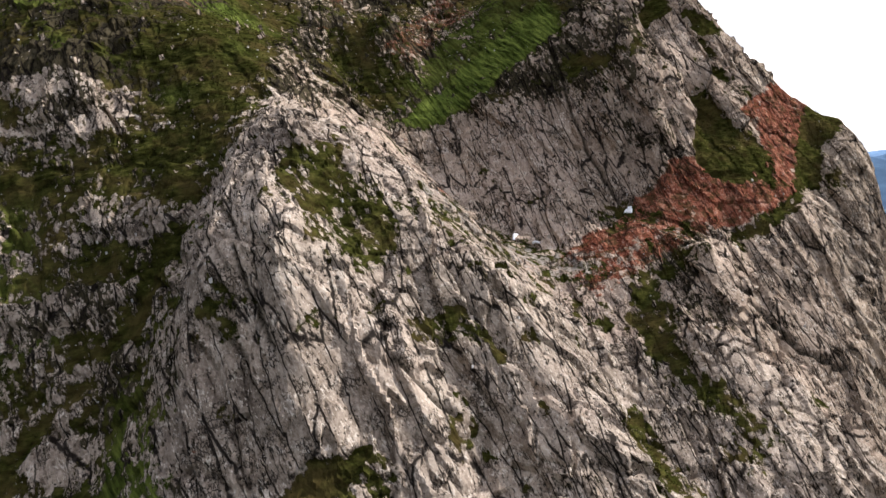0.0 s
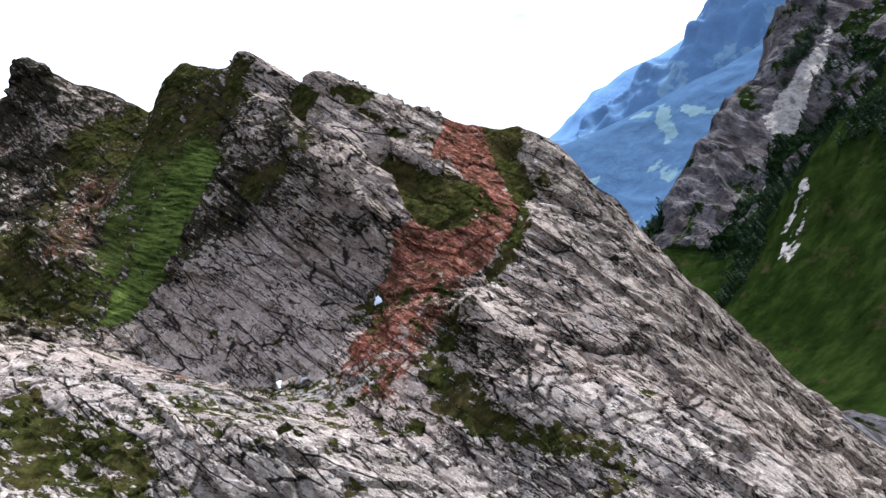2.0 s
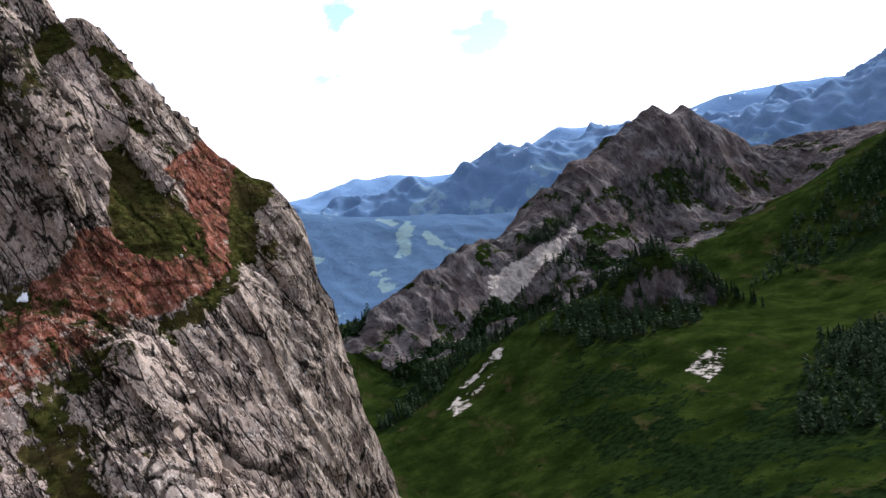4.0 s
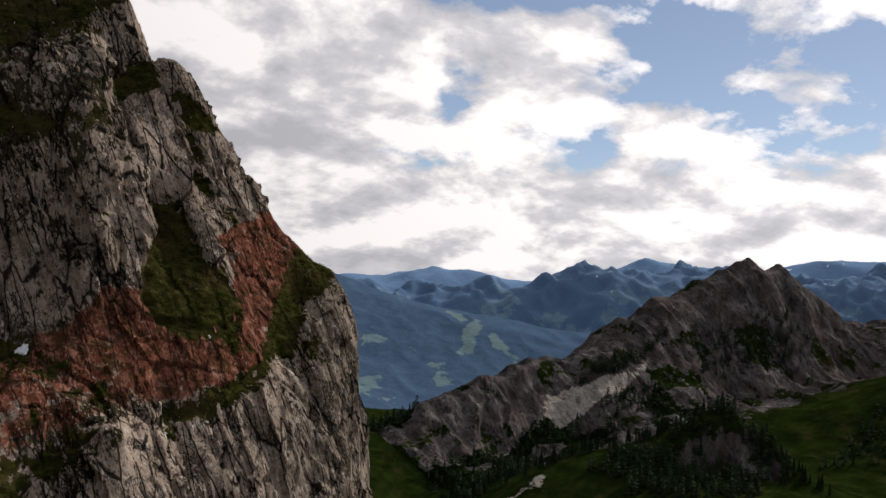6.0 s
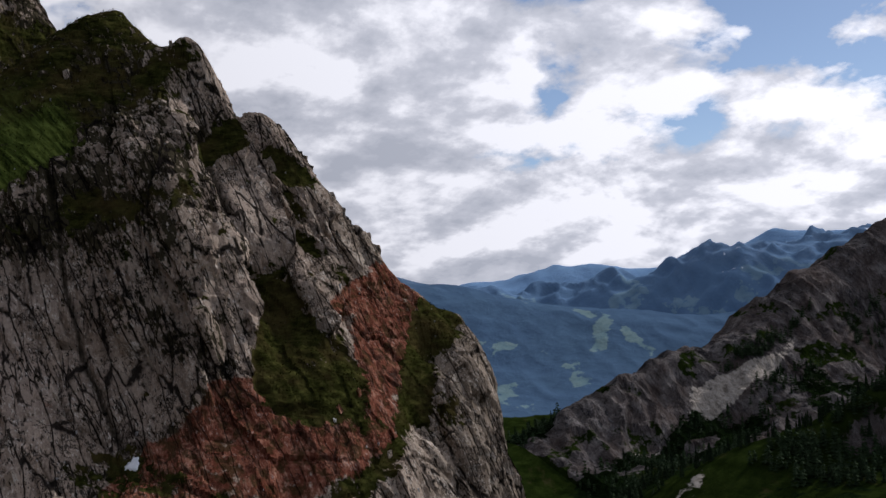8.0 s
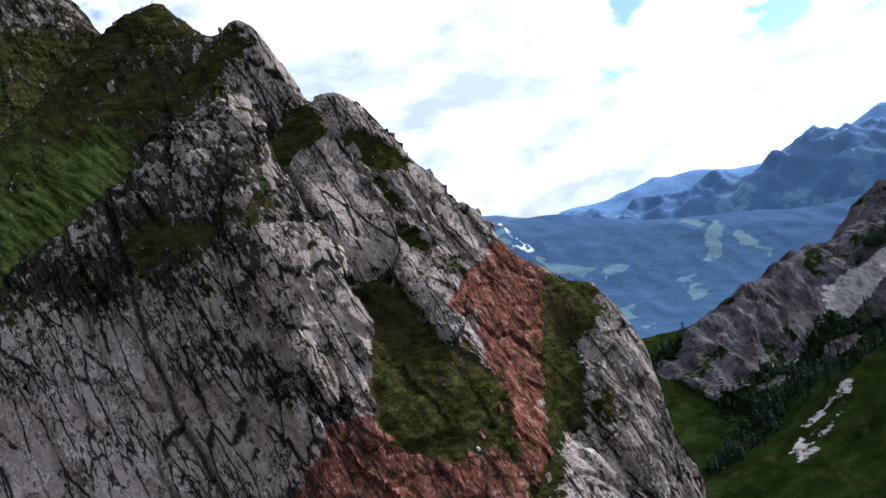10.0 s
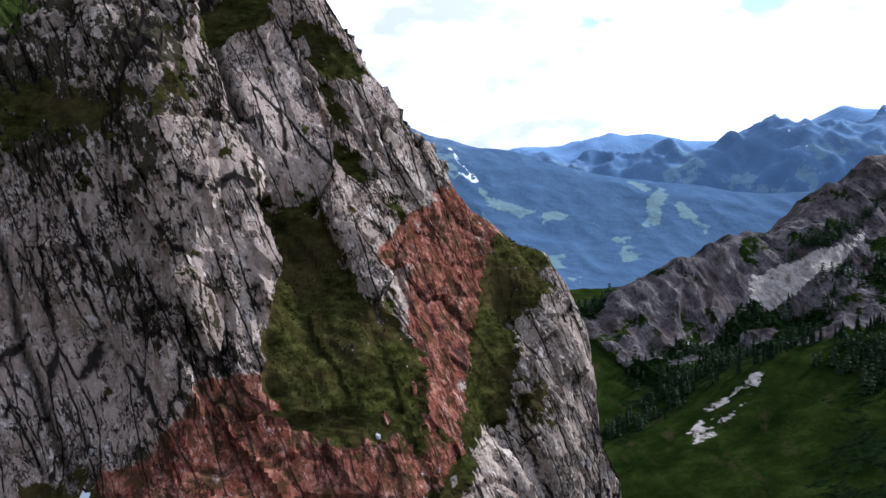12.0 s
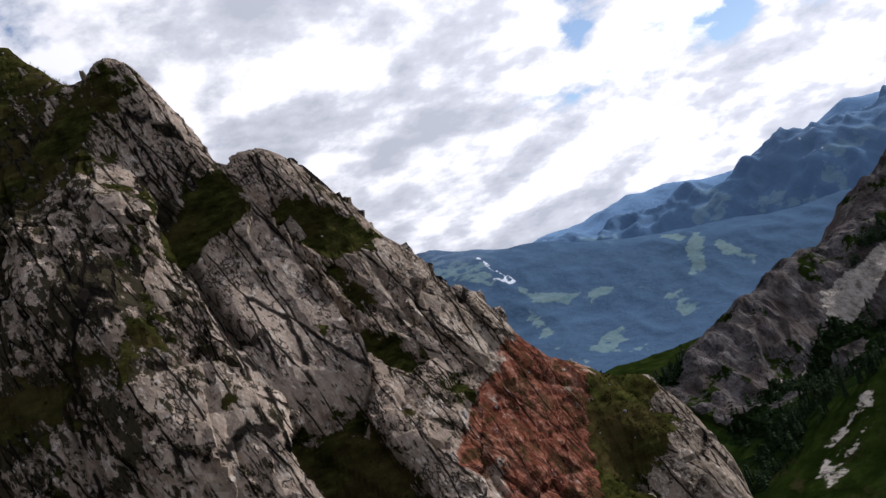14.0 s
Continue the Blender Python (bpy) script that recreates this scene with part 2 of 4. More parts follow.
def valley_material():
    m, n = material("valley_pasture_and_crags")
    place = n.add("ShaderNodeNewGeometry").outputs["Position"]
    beds = n.noise(n.vec(n.dot(place, (0.055, 0.0, -0.014)), n.dot(place, (0.0, 0.022, 0.0)), n.dot(place, (0.0, 0.0, 0.022))), 1.0, 9.0, 0.68, 0.5)
    fine = n.noise(place, 0.09, 8.0, 0.68)
    blot = n.noise(place, 0.012, 5.0, 0.6)
    rock = n.ramp(beds, (0.36, (0.030, 0.025, 0.024)), (0.50, (0.102, 0.088, 0.083)), (0.64, (0.225, 0.203, 0.190)))
    seams = n.noise(n.vec(n.dot(place, (0.22, 0.0, -0.05)), n.dot(place, (0.0, 0.07, 0.0)), n.dot(place, (0.0, 0.0, 0.07))), 1.0, 8.0, 0.7, 0.3)
    rock = n.mix(n.ramp(seams, (0.38, 0.85), (0.47, 0.0)), rock, (0.020, 0.022, 0.026))
    rock = n.mix(n.ramp(seams, (0.58, 0.0), (0.68, 0.6)), rock, (0.24, 0.232, 0.23))
    rock = n.mix(n.ramp(blot, (0.45, 0.0), (0.65, 0.45)), rock, (0.115, 0.082, 0.066))
    sward = n.noise(place, 0.030, 7.0, 0.62)
    pasture = n.ramp(n.maths("ADD", n.maths("MULTIPLY", sward, 0.75), n.maths("MULTIPLY", fine, 0.25)), (0.36, (0.006, 0.0105, 0.002)), (0.50, (0.0125, 0.0205, 0.004)), (0.64, (0.025, 0.037, 0.0075)))
    worn = n.noise(n.vec(n.dot(place, (0.030, -0.014, 0.0)), n.dot(place, (0.006, 0.010, 0.0)), n.dot(place, (0.0, 0.0, 0.02))), 1.0, 6.0, 0.65)
    pasture = n.mix(n.ramp(worn, (0.57, 0.0), (0.66, 0.5)), pasture, (0.050, 0.038, 0.018))
    wood = n.ramp(n.noise(place, 0.16, 4.0, 0.6), (0.35, (0.003, 0.006, 0.002)), (0.65, (0.011, 0.020, 0.006)))
    rough = n.maths("SUBTRACT", fine, 0.5)
    colour = n.mix(n.ramp(n.maths("ADD", layer(n, "turf"), n.maths("MULTIPLY", rough, 1.6)), (0.44, 0.0), (0.56, 1.0)), rock, pasture)
    # the wood layer holds spruce woods and the shade painted on the near slope
    colour = n.mix(n.ramp(n.maths("ADD", layer(n, "wood"), n.maths("MULTIPLY", rough, 1.4)), (0.46, 0.0), (0.54, 1.0)), colour, wood)
    colour = n.mix(n.ramp(n.maths("ADD", layer(n, "scree"), n.maths("MULTIPLY", n.maths("ADD", rough, n.maths("SUBTRACT", seams, 0.5)), 1.2)), (0.46, 0.0), (0.60, 1.0)), colour, n.mix(n.ramp(seams, (0.36, 0.0), (0.56, 1.0)), (0.20, 0.172, 0.140), (0.46, 0.405, 0.345)))
    finish(n, colour, 0.92, n.maths("ADD", n.maths("MULTIPLY", n.maths("ADD", beds, seams), n.maths("SUBTRACT", 1.0, n.maths("MULTIPLY", layer(n, "turf"), 0.85))), n.maths("MULTIPLY", fine, n.maths("SUBTRACT", 1.0, n.maths("MULTIPLY", layer(n, "turf"), 0.7)))), 6.0, 0.8, 0.0)
    return m


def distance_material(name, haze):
    """Woods, clearings and crags of the ranges, aerial haze painted into their colours; haze: its share, 0 to 1, more
    the farther off they lie.
    """
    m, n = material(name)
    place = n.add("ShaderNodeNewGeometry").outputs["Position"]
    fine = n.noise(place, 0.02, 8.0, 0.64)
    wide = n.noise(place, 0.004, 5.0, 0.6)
    # mixes a colour towards the blue of the haze
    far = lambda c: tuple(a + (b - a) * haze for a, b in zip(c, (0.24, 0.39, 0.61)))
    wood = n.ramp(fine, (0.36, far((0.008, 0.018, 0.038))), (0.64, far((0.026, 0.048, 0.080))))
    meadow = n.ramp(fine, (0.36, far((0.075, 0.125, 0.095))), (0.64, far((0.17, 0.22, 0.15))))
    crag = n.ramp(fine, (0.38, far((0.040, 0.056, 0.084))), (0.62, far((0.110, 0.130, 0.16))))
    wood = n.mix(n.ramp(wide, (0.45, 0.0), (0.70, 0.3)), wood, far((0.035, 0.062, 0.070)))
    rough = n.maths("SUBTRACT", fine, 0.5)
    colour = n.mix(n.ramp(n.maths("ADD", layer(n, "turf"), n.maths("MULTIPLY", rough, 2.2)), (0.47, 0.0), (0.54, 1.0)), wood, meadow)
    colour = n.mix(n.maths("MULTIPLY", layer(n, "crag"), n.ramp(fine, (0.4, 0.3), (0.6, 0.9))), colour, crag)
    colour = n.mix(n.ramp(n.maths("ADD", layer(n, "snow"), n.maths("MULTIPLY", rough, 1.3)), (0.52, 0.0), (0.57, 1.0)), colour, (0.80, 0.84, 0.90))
    finish(n, colour, 1.0, fine, 10.0, 0.6, 0.0)
    return m


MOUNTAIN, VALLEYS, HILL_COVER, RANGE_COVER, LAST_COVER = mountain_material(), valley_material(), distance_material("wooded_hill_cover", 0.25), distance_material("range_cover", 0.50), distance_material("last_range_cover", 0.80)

# ---- landform -------------------------------------------------------------------
def lattice(ix, iy, iz, seed):
    """Repeatable random values in -1..1 at whole-number places."""
    h = (ix.astype(np.int64) * 374761393 + iy.astype(np.int64) * 668265263 + iz.astype(np.int64) * 2147483647 + seed * 974634777) & 0xFFFFFFFF
    h = ((h ^ (h >> 13)) * 1274126177) & 0xFFFFFFFF
    h = ((h ^ (h >> 16)) * 2246822519) & 0xFFFFFFFF
    return ((h ^ (h >> 15)) & 0xFFFFFF) / float(0x7FFFFF) - 1.0


def vnoise(x, y, z, seed=0):
    """Smooth value noise in -1..1."""
    x, y, z = np.broadcast_arrays(x, y, z)
    x0, y0, z0 = np.floor(x), np.floor(y), np.floor(z)
    u, v, w = x - x0, y - y0, z - z0
    u, v, w = u * u * (3 - 2 * u), v * v * (3 - 2 * v), w * w * (3 - 2 * w)
    total = 0.0
    for i in (0, 1):
        for j in (0, 1):
            for k in (0, 1):
                weight = (u if i else 1 - u) * (v if j else 1 - v) * (w if k else 1 - w)
                total = total + weight * lattice(x0 + i, y0 + j, z0 + k, seed)
    return total


def fbm(x, y, z, octaves=4, seed=0, gain=0.5):
    total, amp, norm = 0.0, 1.0, 0.0
    for o in range(octaves):
        f = 2.03 ** o
        total = total + amp * vnoise(x * f, y * f, z * f, seed + 11 * o)
        norm += amp
        amp *= gain
    return total / norm


def smooth(a, b, v):
    t = np.clip((v - a) / (b - a), 0, 1)
    return t * t * (3 - 2 * t)


# the breaklines of the land: x, y, z in metres along each
CREST = [(49, 364, 395), (55, 361, 398), (60, 357, 400), (63.5, 354, 400), (67, 346, 392), (70, 338, 386), (73, 336, 387.5), (75.5, 335, 388.6), (78.3, 335, 387.2), (80, 335, 384), (81.5, 335, 380), (85, 335, 373), (87, 335, 368.3), (89.3, 335, 370.3),
         (92, 335, 370.5), (95, 335, 367.5), (97.5, 335, 366), (100, 335, 361.5), (101.2, 335, 358.5), (104, 335, 355.5), (107, 335, 350.5), (111, 335, 346.5), (112.5, 335, 343), (114, 335, 341.8), (117, 335, 339.8), (118.7, 335, 335),
         (120.5, 336, 330), (122.5, 336, 326), (128, 337, 324.3), (132, 338, 322), (136, 339, 319.3), (143, 340, 317)]
RIM = [(143, 340, 317), (147, 335, 309), (141, 312, 290), (129, 294, 271), (116, 275, 248), (106, 255, 226), (97, 226, 205), (88, 190, 180)]
BEYOND_RIM = [(157, 344, 268), (151, 318, 234), (138, 296, 212), (126, 275, 190), (117, 253, 168), (108, 220, 146)]
CREST_BACK = [(74, 345, 382), (80, 344, 376), (84.5, 343, 367), (89, 343, 363), (95, 343, 356), (101, 343, 347), (108, 343, 337), (115, 343, 329), (122, 344, 319), (129, 345, 314), (136, 347, 310)]
BEHIND = [(152, 349, 298), (162, 362, 268), (176, 374, 205), (190, 392, 170), (150, 376, 280), (110, 372, 315), (75, 385, 350), (40, 385, 378),
          (174, 345, 178), (168, 318, 150), (154, 290, 135), (142, 266, 122), (132, 236, 110)]
SPUR = [(75, 333, 373), (71.5, 316, 361), (69, 308, 350.5), (71.5, 303.3, 343), (75.5, 303, 337), (78.3, 302, 333), (79.5, 297, 325), (79.8, 293.5, 319), (76, 286, 309), (66, 281, 303)]
SPUR_LEFT = [(59, 330, 367), (47, 311, 350), (49, 298, 320), (54, 288, 300)]
SPUR_FACE = [(65, 299, 341), (67.8, 285.5, 324), (67, 284, 314), (55, 296, 332), (62.8, 305.5, 354), (55, 306, 348), (59, 303, 342), (58.8, 292.5, 308), (39.5, 311, 347)]
RECESS = [(87, 328.5, 361), (90, 324, 349), (92, 322, 344), (93.3, 308.5, 328.3)]
STEP_FOOT = [(79, 331, 365), (77.5, 320, 351), (78, 317, 347), (82, 314.5, 343), (82, 311.5, 330), (84, 302, 320), (84, 294, 312)]
RIBS = [(100, 328, 352), (92, 320, 342), (102, 325, 337), (110, 316, 319), (92, 295, 314), (86, 290, 310), (92, 284, 301), (78, 275, 293)]
BAND = [(66, 251, 285), (79, 273, 285), (94, 268, 280), (116, 299, 291), (125, 318, 306), (139, 333, 307)]
PILLAR = [(58, 249, 274), (62, 231, 262), (82, 244, 249), (102, 260, 252), (107, 272, 261), (105, 276, 272)]
PILLAR_FOOT = [(79, 210, 229), (60, 205, 238)]
GULLY = [(-30, 320, 366), (-16, 305, 338), (2, 290, 314), (20, 277, 296), (38, 268, 290), (52, 269, 291)]
GULLY_LOW = [(42, 254, 281), (36, 236, 266), (38, 214, 246), (46, 190, 232), (52, 160, 205)]
WALL_LEFT = [(38, 292, 314), (24, 300, 330), (22, 316, 346), (8, 318, 343), (44, 342, 386), (34, 338, 374), (20, 336, 364)]
NEAR_CREST = [(-24, 199, 326), (-14, 222, 324), (-5, 238, 313), (8, 243, 301), (17, 246, 289), (26, 250, 280)]
NEAR_RIB = [(-35, 195, 322), (-29, 168, 305), (-33, 167, 286), (-21, 166, 271), (-22, 155, 255)]
NEAR_FACE = [(-19, 193, 304), (-12, 172, 284), (7, 194, 291), (14, 190, 274), (-3, 177, 266), (20, 214, 277), (28, 208, 259), (31, 188, 250), (5, 176, 247)]
NEAR_LEFT = [(-46, 200, 312), (-46, 167, 289), (-56, 172, 276), (-58, 160, 258)]
LEFT_GULLY = [(-58, 212, 318), (-62, 190, 292), (-68, 176, 268)]
LEFT_ROCKS = [(-55, 206, 324), (-71, 215, 324), (-96, 210, 317), (-82, 188, 284), (-84, 170, 262), (-120, 190, 290)]
LEFT_UPPER = [(-52, 249, 360), (-65, 236, 344), (-80, 236, 350), (-88, 240, 361), (-114, 268, 376), (-27, 280, 356), (-36, 232, 338), (-8, 326, 376)]
LEFT_SKY = [(-110, 395, 475), (-54, 405, 468), (-36, 410, 465), (-23, 405, 454), (-14, 402, 431), (-4, 402, 423), (4, 402, 421), (9, 402, 424), (12.5, 403, 430), (15, 404, 445), (19, 404, 449), (24, 404, 447), (28, 402, 432), (33, 402, 421), (40, 402, 415), (47, 402, 409)]
LEFT_BACK = [(-20, 362, 388), (-60, 340, 404), (10, 372, 382), (32, 376, 384), (-110, 320, 410), (-4, 345, 372)]
APRON = [(-140, 120, 215), (-49, 150, 246), (-40, 110, 196), (20, 122, 184), (80, 150, 165), (120, 150, 132), (-140, 30, 120), (0, 20, 92), (100, 40, 70)]
SURROUND = [(-600, 300, 420), (-500, 0, 150), (-300, 600, 420), (0, 560, 400), (150, 600, 330), (-1400, 800, 500), (-1400, -800, 200), (300, -1200, 40),
            (0, -400, 20), (0, 1200, 300), (-400, 2200, 400)]
# the valley and the far side of it
VALLEY = [(200, -150, 45), (240, 150, 60), (270, 330, 70), (300, 520, 56), (370, 750, 34), (470, 960, 36), (600, 1120, 58), (700, 1190, 80), (900, 1110, 92)]
GREEN_SLOPE = [(431, 794, 30), (500, 940, 44), (590, 953, 68), (675, 966, 114)]
GREEN_MIDDLE = [(419, 565, 62), (395, 390, 92), (362, 279, 120), (569, 653, 84), (589, 490, 106), (630, 438, 118), (731, 723, 116)]
KNOLL = [(733, 965, 130), (798, 915, 153), (838, 882, 182), (852, 872, 189), (862, 862, 186), (872, 838, 163), (888, 800, 130), (900, 760, 111), (895, 660, 103), (860, 568, 109), (800, 430, 126), (880, 100, 200)]
KNOLL_BACK = [(900, 960, 112), (960, 860, 104), (1010, 760, 92), (768, 838, 122), (815, 806, 122), (862, 772, 116)]
KNOLL_CLIFF = [(796, 872, 148), (820, 854, 166), (846, 838, 170), (868, 815, 150), (788, 858, 128), (810, 838, 132), (836, 820, 134), (858, 798, 126)]
RIGHT_SLOPE = [(1092, 916, 108), (1246, 1056, 160), (1345, 1014, 203), (1474, 915, 280), (1600, 700, 330), (1250, 880, 150)]
BIG_CREST = [(720, 1358, 130), (759, 1341, 150), (899, 1375, 190), (1092, 1423, 236), (1243, 1428, 302), (1360, 1440, 356), (1443, 1441, 384), (1543, 1405, 392), (1590, 1360, 335),
             (1640, 1300, 262), (1760, 1340, 266), (1864, 1411, 288), (1945, 1294, 276), (2100, 1100, 290)]
BIG_FOOT = [(820, 1230, 92), (930, 1306, 142), (1000, 1240, 150), (1100, 1210, 150), (1250, 1230, 150), (1400, 1240, 180), (1540, 1230, 190)]
BIG_FACE = [(1060, 1330, 215), (1250, 1345, 262), (1420, 1360, 330)]
BIG_BACK = [(760, 1480, 60), (1000, 1600, 40), (1400, 1700, 60), (1900, 1700, 120), (2300, 1300, 200)]
FAR_FLOOR = [(700, 1900, 10), (1300, 2200, 0), (2100, 2100, 20), (2900, 1700, 60), (3200, 600, 200), (2600, -600, 200), (1400, -900, 150)]


def along(line, step):
    """Places along a breakline, step metres apart."""
    out = [line[0]]
    for a, b in zip(line, line[1:]):
        n = max(1, int(round(math.dist(a[:2], b[:2]) / step)))
        out += [tuple(p + (q - p) * i / n for p, q in zip(a, b)) for i in range(1, n + 1)]
    return out


def spread(lines, step, joined=True):
    return [p for line in lines for p in (along(line, step) if joined else line)]


class Land:
    """A surface drawn smoothly through breaklines."""

    def __init__(self, places):
        seen, keep = set(), []
        for p in places:
            key = (round(p[0] / 1.5), round(p[1] / 1.5))
            if key not in seen:
                seen.add(key)
                keep.append(p)
        self.c = np.array(keep, float)
        n = len(self.c)
        d = np.hypot(self.c[:, None, 0] - self.c[None, :, 0], self.c[:, None, 1] - self.c[None, :, 1])
        a = np.zeros((n + 3, n + 3))
        a[:n, :n] = d - 0.3 * np.eye(n)
        a[:n, n] = a[n, :n] = 1
        a[:n, n + 1] = a[n + 1, :n] = self.c[:, 0] / 100
        a[:n, n + 2] = a[n + 2, :n] = self.c[:, 1] / 100
        self.w = np.linalg.solve(a, np.concatenate([self.c[:, 2], np.zeros(3)]))

    def __call__(self, x, y):
        shape = np.shape(x)
        x, y = np.ravel(x).astype(float), np.ravel(y).astype(float)
        out, n = np.empty_like(x), len(self.c)
        for i in range(0, len(x), 20000):
            s = slice(i, i + 20000)
            d = np.sqrt((x[s, None] - self.c[:, 0]) ** 2 + (y[s, None] - self.c[:, 1]) ** 2)
            out[s] = d @ self.w[:n] + self.w[n] + self.w[n + 1] * x[s] / 100 + self.w[n + 2] * y[s] / 100
        return out.reshape(shape)


LAND = Land(spread([CREST], 2) + spread([LEFT_SKY], 5) + spread([SPUR, STEP_FOOT, CREST_BACK], 3) + spread([RIM, BEYOND_RIM, SPUR_LEFT, GULLY, GULLY_LOW, NEAR_CREST, NEAR_RIB], 9)
            + spread([BEHIND, SPUR_FACE, RECESS, RIBS, BAND, PILLAR, PILLAR_FOOT, WALL_LEFT, NEAR_FACE, NEAR_LEFT, LEFT_GULLY, LEFT_ROCKS, LEFT_UPPER, LEFT_BACK, APRON], 9, False)
            + spread([KNOLL, VALLEY, GREEN_SLOPE, BIG_CREST], 60)
            + spread([GREEN_MIDDLE, KNOLL_BACK, KNOLL_CLIFF, RIGHT_SLOPE, BIG_FOOT, BIG_FACE, BIG_BACK, FAR_FLOOR, SURROUND], 60, False))


def sheet(name, place, material_of, layers, smooth_faces=False):
    """One mesh on a grid of places (rows, columns, 3), with layers as vertex attributes."""
    rows, cols = place.shape[:2]
    index = np.arange(rows * cols).reshape(rows, cols)
    quads = np.stack([index[:-1, :-1], index[:-1, 1:], index[1:, 1:], index[1:, :-1]], -1).reshape(-1, 4)
    return sheet_from(name, place.reshape(-1, 3), quads, material_of, {k: v.ravel() for k, v in layers.items()}, smooth_faces)


def sheet_from(name, places, quads, material_of, layers, smooth_faces=False):
    mesh = bpy.data.meshes.new(name)
    mesh.vertices.add(len(places))
    mesh.vertices.foreach_set("co", places.astype(np.float32).ravel())
    mesh.loops.add(quads.size)
    mesh.loops.foreach_set("vertex_index", quads.astype(np.int32).ravel())
    mesh.polygons.add(len(quads))
    mesh.polygons.foreach_set("loop_start", np.arange(0, quads.size, 4, dtype=np.int32))
    mesh.polygons.foreach_set("use_smooth", np.full(len(quads), smooth_faces))
    mesh.update(calc_edges=True)
    for key, values in layers.items():
        mesh.attributes.new(key, "FLOAT", "POINT").data.foreach_set("value", values.astype(np.float32))
    mesh.materials.append(material_of)
    mesh.validate()
    return new(name, mesh)


def inside(x, y, outline, soft):
    """1 inside an outline, 0 outside, fading over soft metres."""
    pts = np.array(outline, float)
    near, odd = np.full(np.shape(x), 1e9), np.zeros(np.shape(x), bool)
    for (ax, ay), (bx, by) in zip(pts, np.roll(pts, -1, 0)):
        dx, dy = bx - ax, by - ay
        t = np.clip(((x - ax) * dx + (y - ay) * dy) / (dx * dx + dy * dy + 1e-9), 0, 1)
        near = np.minimum(near, np.hypot(x - ax - t * dx, y - ay - t * dy))
        cross = ((ay > y) != (by > y)) & (x < (bx - ax) * (y - ay) / (by - ay + 1e-12) + ax)
        odd ^= cross
    return smooth(-soft, soft, np.where(odd, near, -near))


# ---- the near mountain --------------------------------------------------------------
STEP = 0.42
NX0, NX1, NY0, NY1 = -150.0, 196.0, 112.0, 432.0

# outlines on the face, in x and z
RED_BAND = [(109, 328), (120, 333), (131, 321), (117, 303), (110, 296), (95, 290), (76, 287), (66, 286), (50, 280), (37, 276), (27, 287), (35, 290), (50, 295), (60, 301),
            (69, 310), (77, 309), (88, 303), (96, 303), (104, 318), (98, 322)]
TURF_BOWL = [(79, 331), (90, 331), (92, 322), (96, 316), (102, 308), (100, 301), (86, 299), (77, 307), (77, 313), (80, 321)]
TURF_RIM = [(128, 323), (140, 320), (143, 315), (132, 310), (122, 304), (119, 294), (113, 295), (88, 285), (76, 283), (77, 286), (92, 290), (108, 296), (113, 306), (122, 315)]
TURF_LOW = [(67, 285), (54, 276), (53, 266), (57, 257), (68, 245), (66, 241), (54, 249), (44, 262), (41, 271), (48, 280), (61, 285)]
TURF_SHELF = [(48, 351), (56, 348), (62, 348), (70, 349), (70, 345), (62, 343), (59, 339), (52, 341), (46, 339), (44, 346)]
TURF_TOP = [(20, 415), (44, 414), (61, 407), (74, 394), (80, 378), (73, 374), (68, 368), (57, 367), (50, 362), (43, 358), (35, 352), (10, 345), (-12, 334), (-30, 350), (-30, 372), (0, 392)]
TURF_CREST = [(89, 360), (96, 361), (101, 358), (105, 352), (97, 350), (92, 353)]
TURF_STEP = [(72, 356), (80, 366), (86, 368), (88, 364), (87, 359), (81, 359), (77, 355)]
TURF_GAP = [(93, 351), (98, 350), (100, 343), (96, 340), (94, 346)]
TURF_SPUR = [(68, 369), (76, 369), (78, 364), (72, 361), (68, 363)]
TURF_STRIP = [(94, 341), (97, 340), (103, 334), (99, 333)]
TURF_FOOT = [(-8, 312), (4, 302), (19, 291), (27, 283), (27, 276), (18, 285), (2, 298), (-6, 305)]
TURF_LEFT = [(-150, 345), (-80, 331), (-60, 335), (-76, 355), (-64, 374), (-60, 400), (-36, 384), (-33, 351), (-36, 333), (-39, 322), (-50, 310), (-65, 317), (-95, 313), (-150, 305)]
TURF_GULLY = [(-54, 310), (-48, 310), (-60, 289), (-76, 277), (-88, 258), (-96, 262), (-82, 276), (-70, 286)]
TURF_RIB = [(-32, 323), (-18, 323), (-11, 312), (-5, 301), (-9, 296), (-17, 294), (-25, 300), (-29, 309)]
TURF_POCKET = [(3, 283), (11, 278), (12, 270), (5, 272)]
TURF_NICHE = [(-27, 266), (-17, 266), (-21, 261), (-28, 255), (-36, 258)]
TURF_STREAK = [(33, 255), (40, 246), (44, 238), (36, 240), (31, 251)]
LUSH_LEFT = [(28, 384), (42, 372), (46, 357), (32, 358), (5, 341), (-12, 334), (-2, 350), (6, 366)]
LUSH_STRIP = [(-10, 336), (9, 349), (33, 366), (47, 373), (50, 359), (35, 350), (16, 339), (-1, 332)]
BARE_EARTH = [(-12, 365), (7, 388), (21, 392), (25, 376), (14, 368), (-2, 354), (-12, 354)]
SCREE_FOOT = [(-14, 322), (6, 305), (22, 294), (38, 286), (40, 281), (26, 282), (12, 292), (-6, 308)]

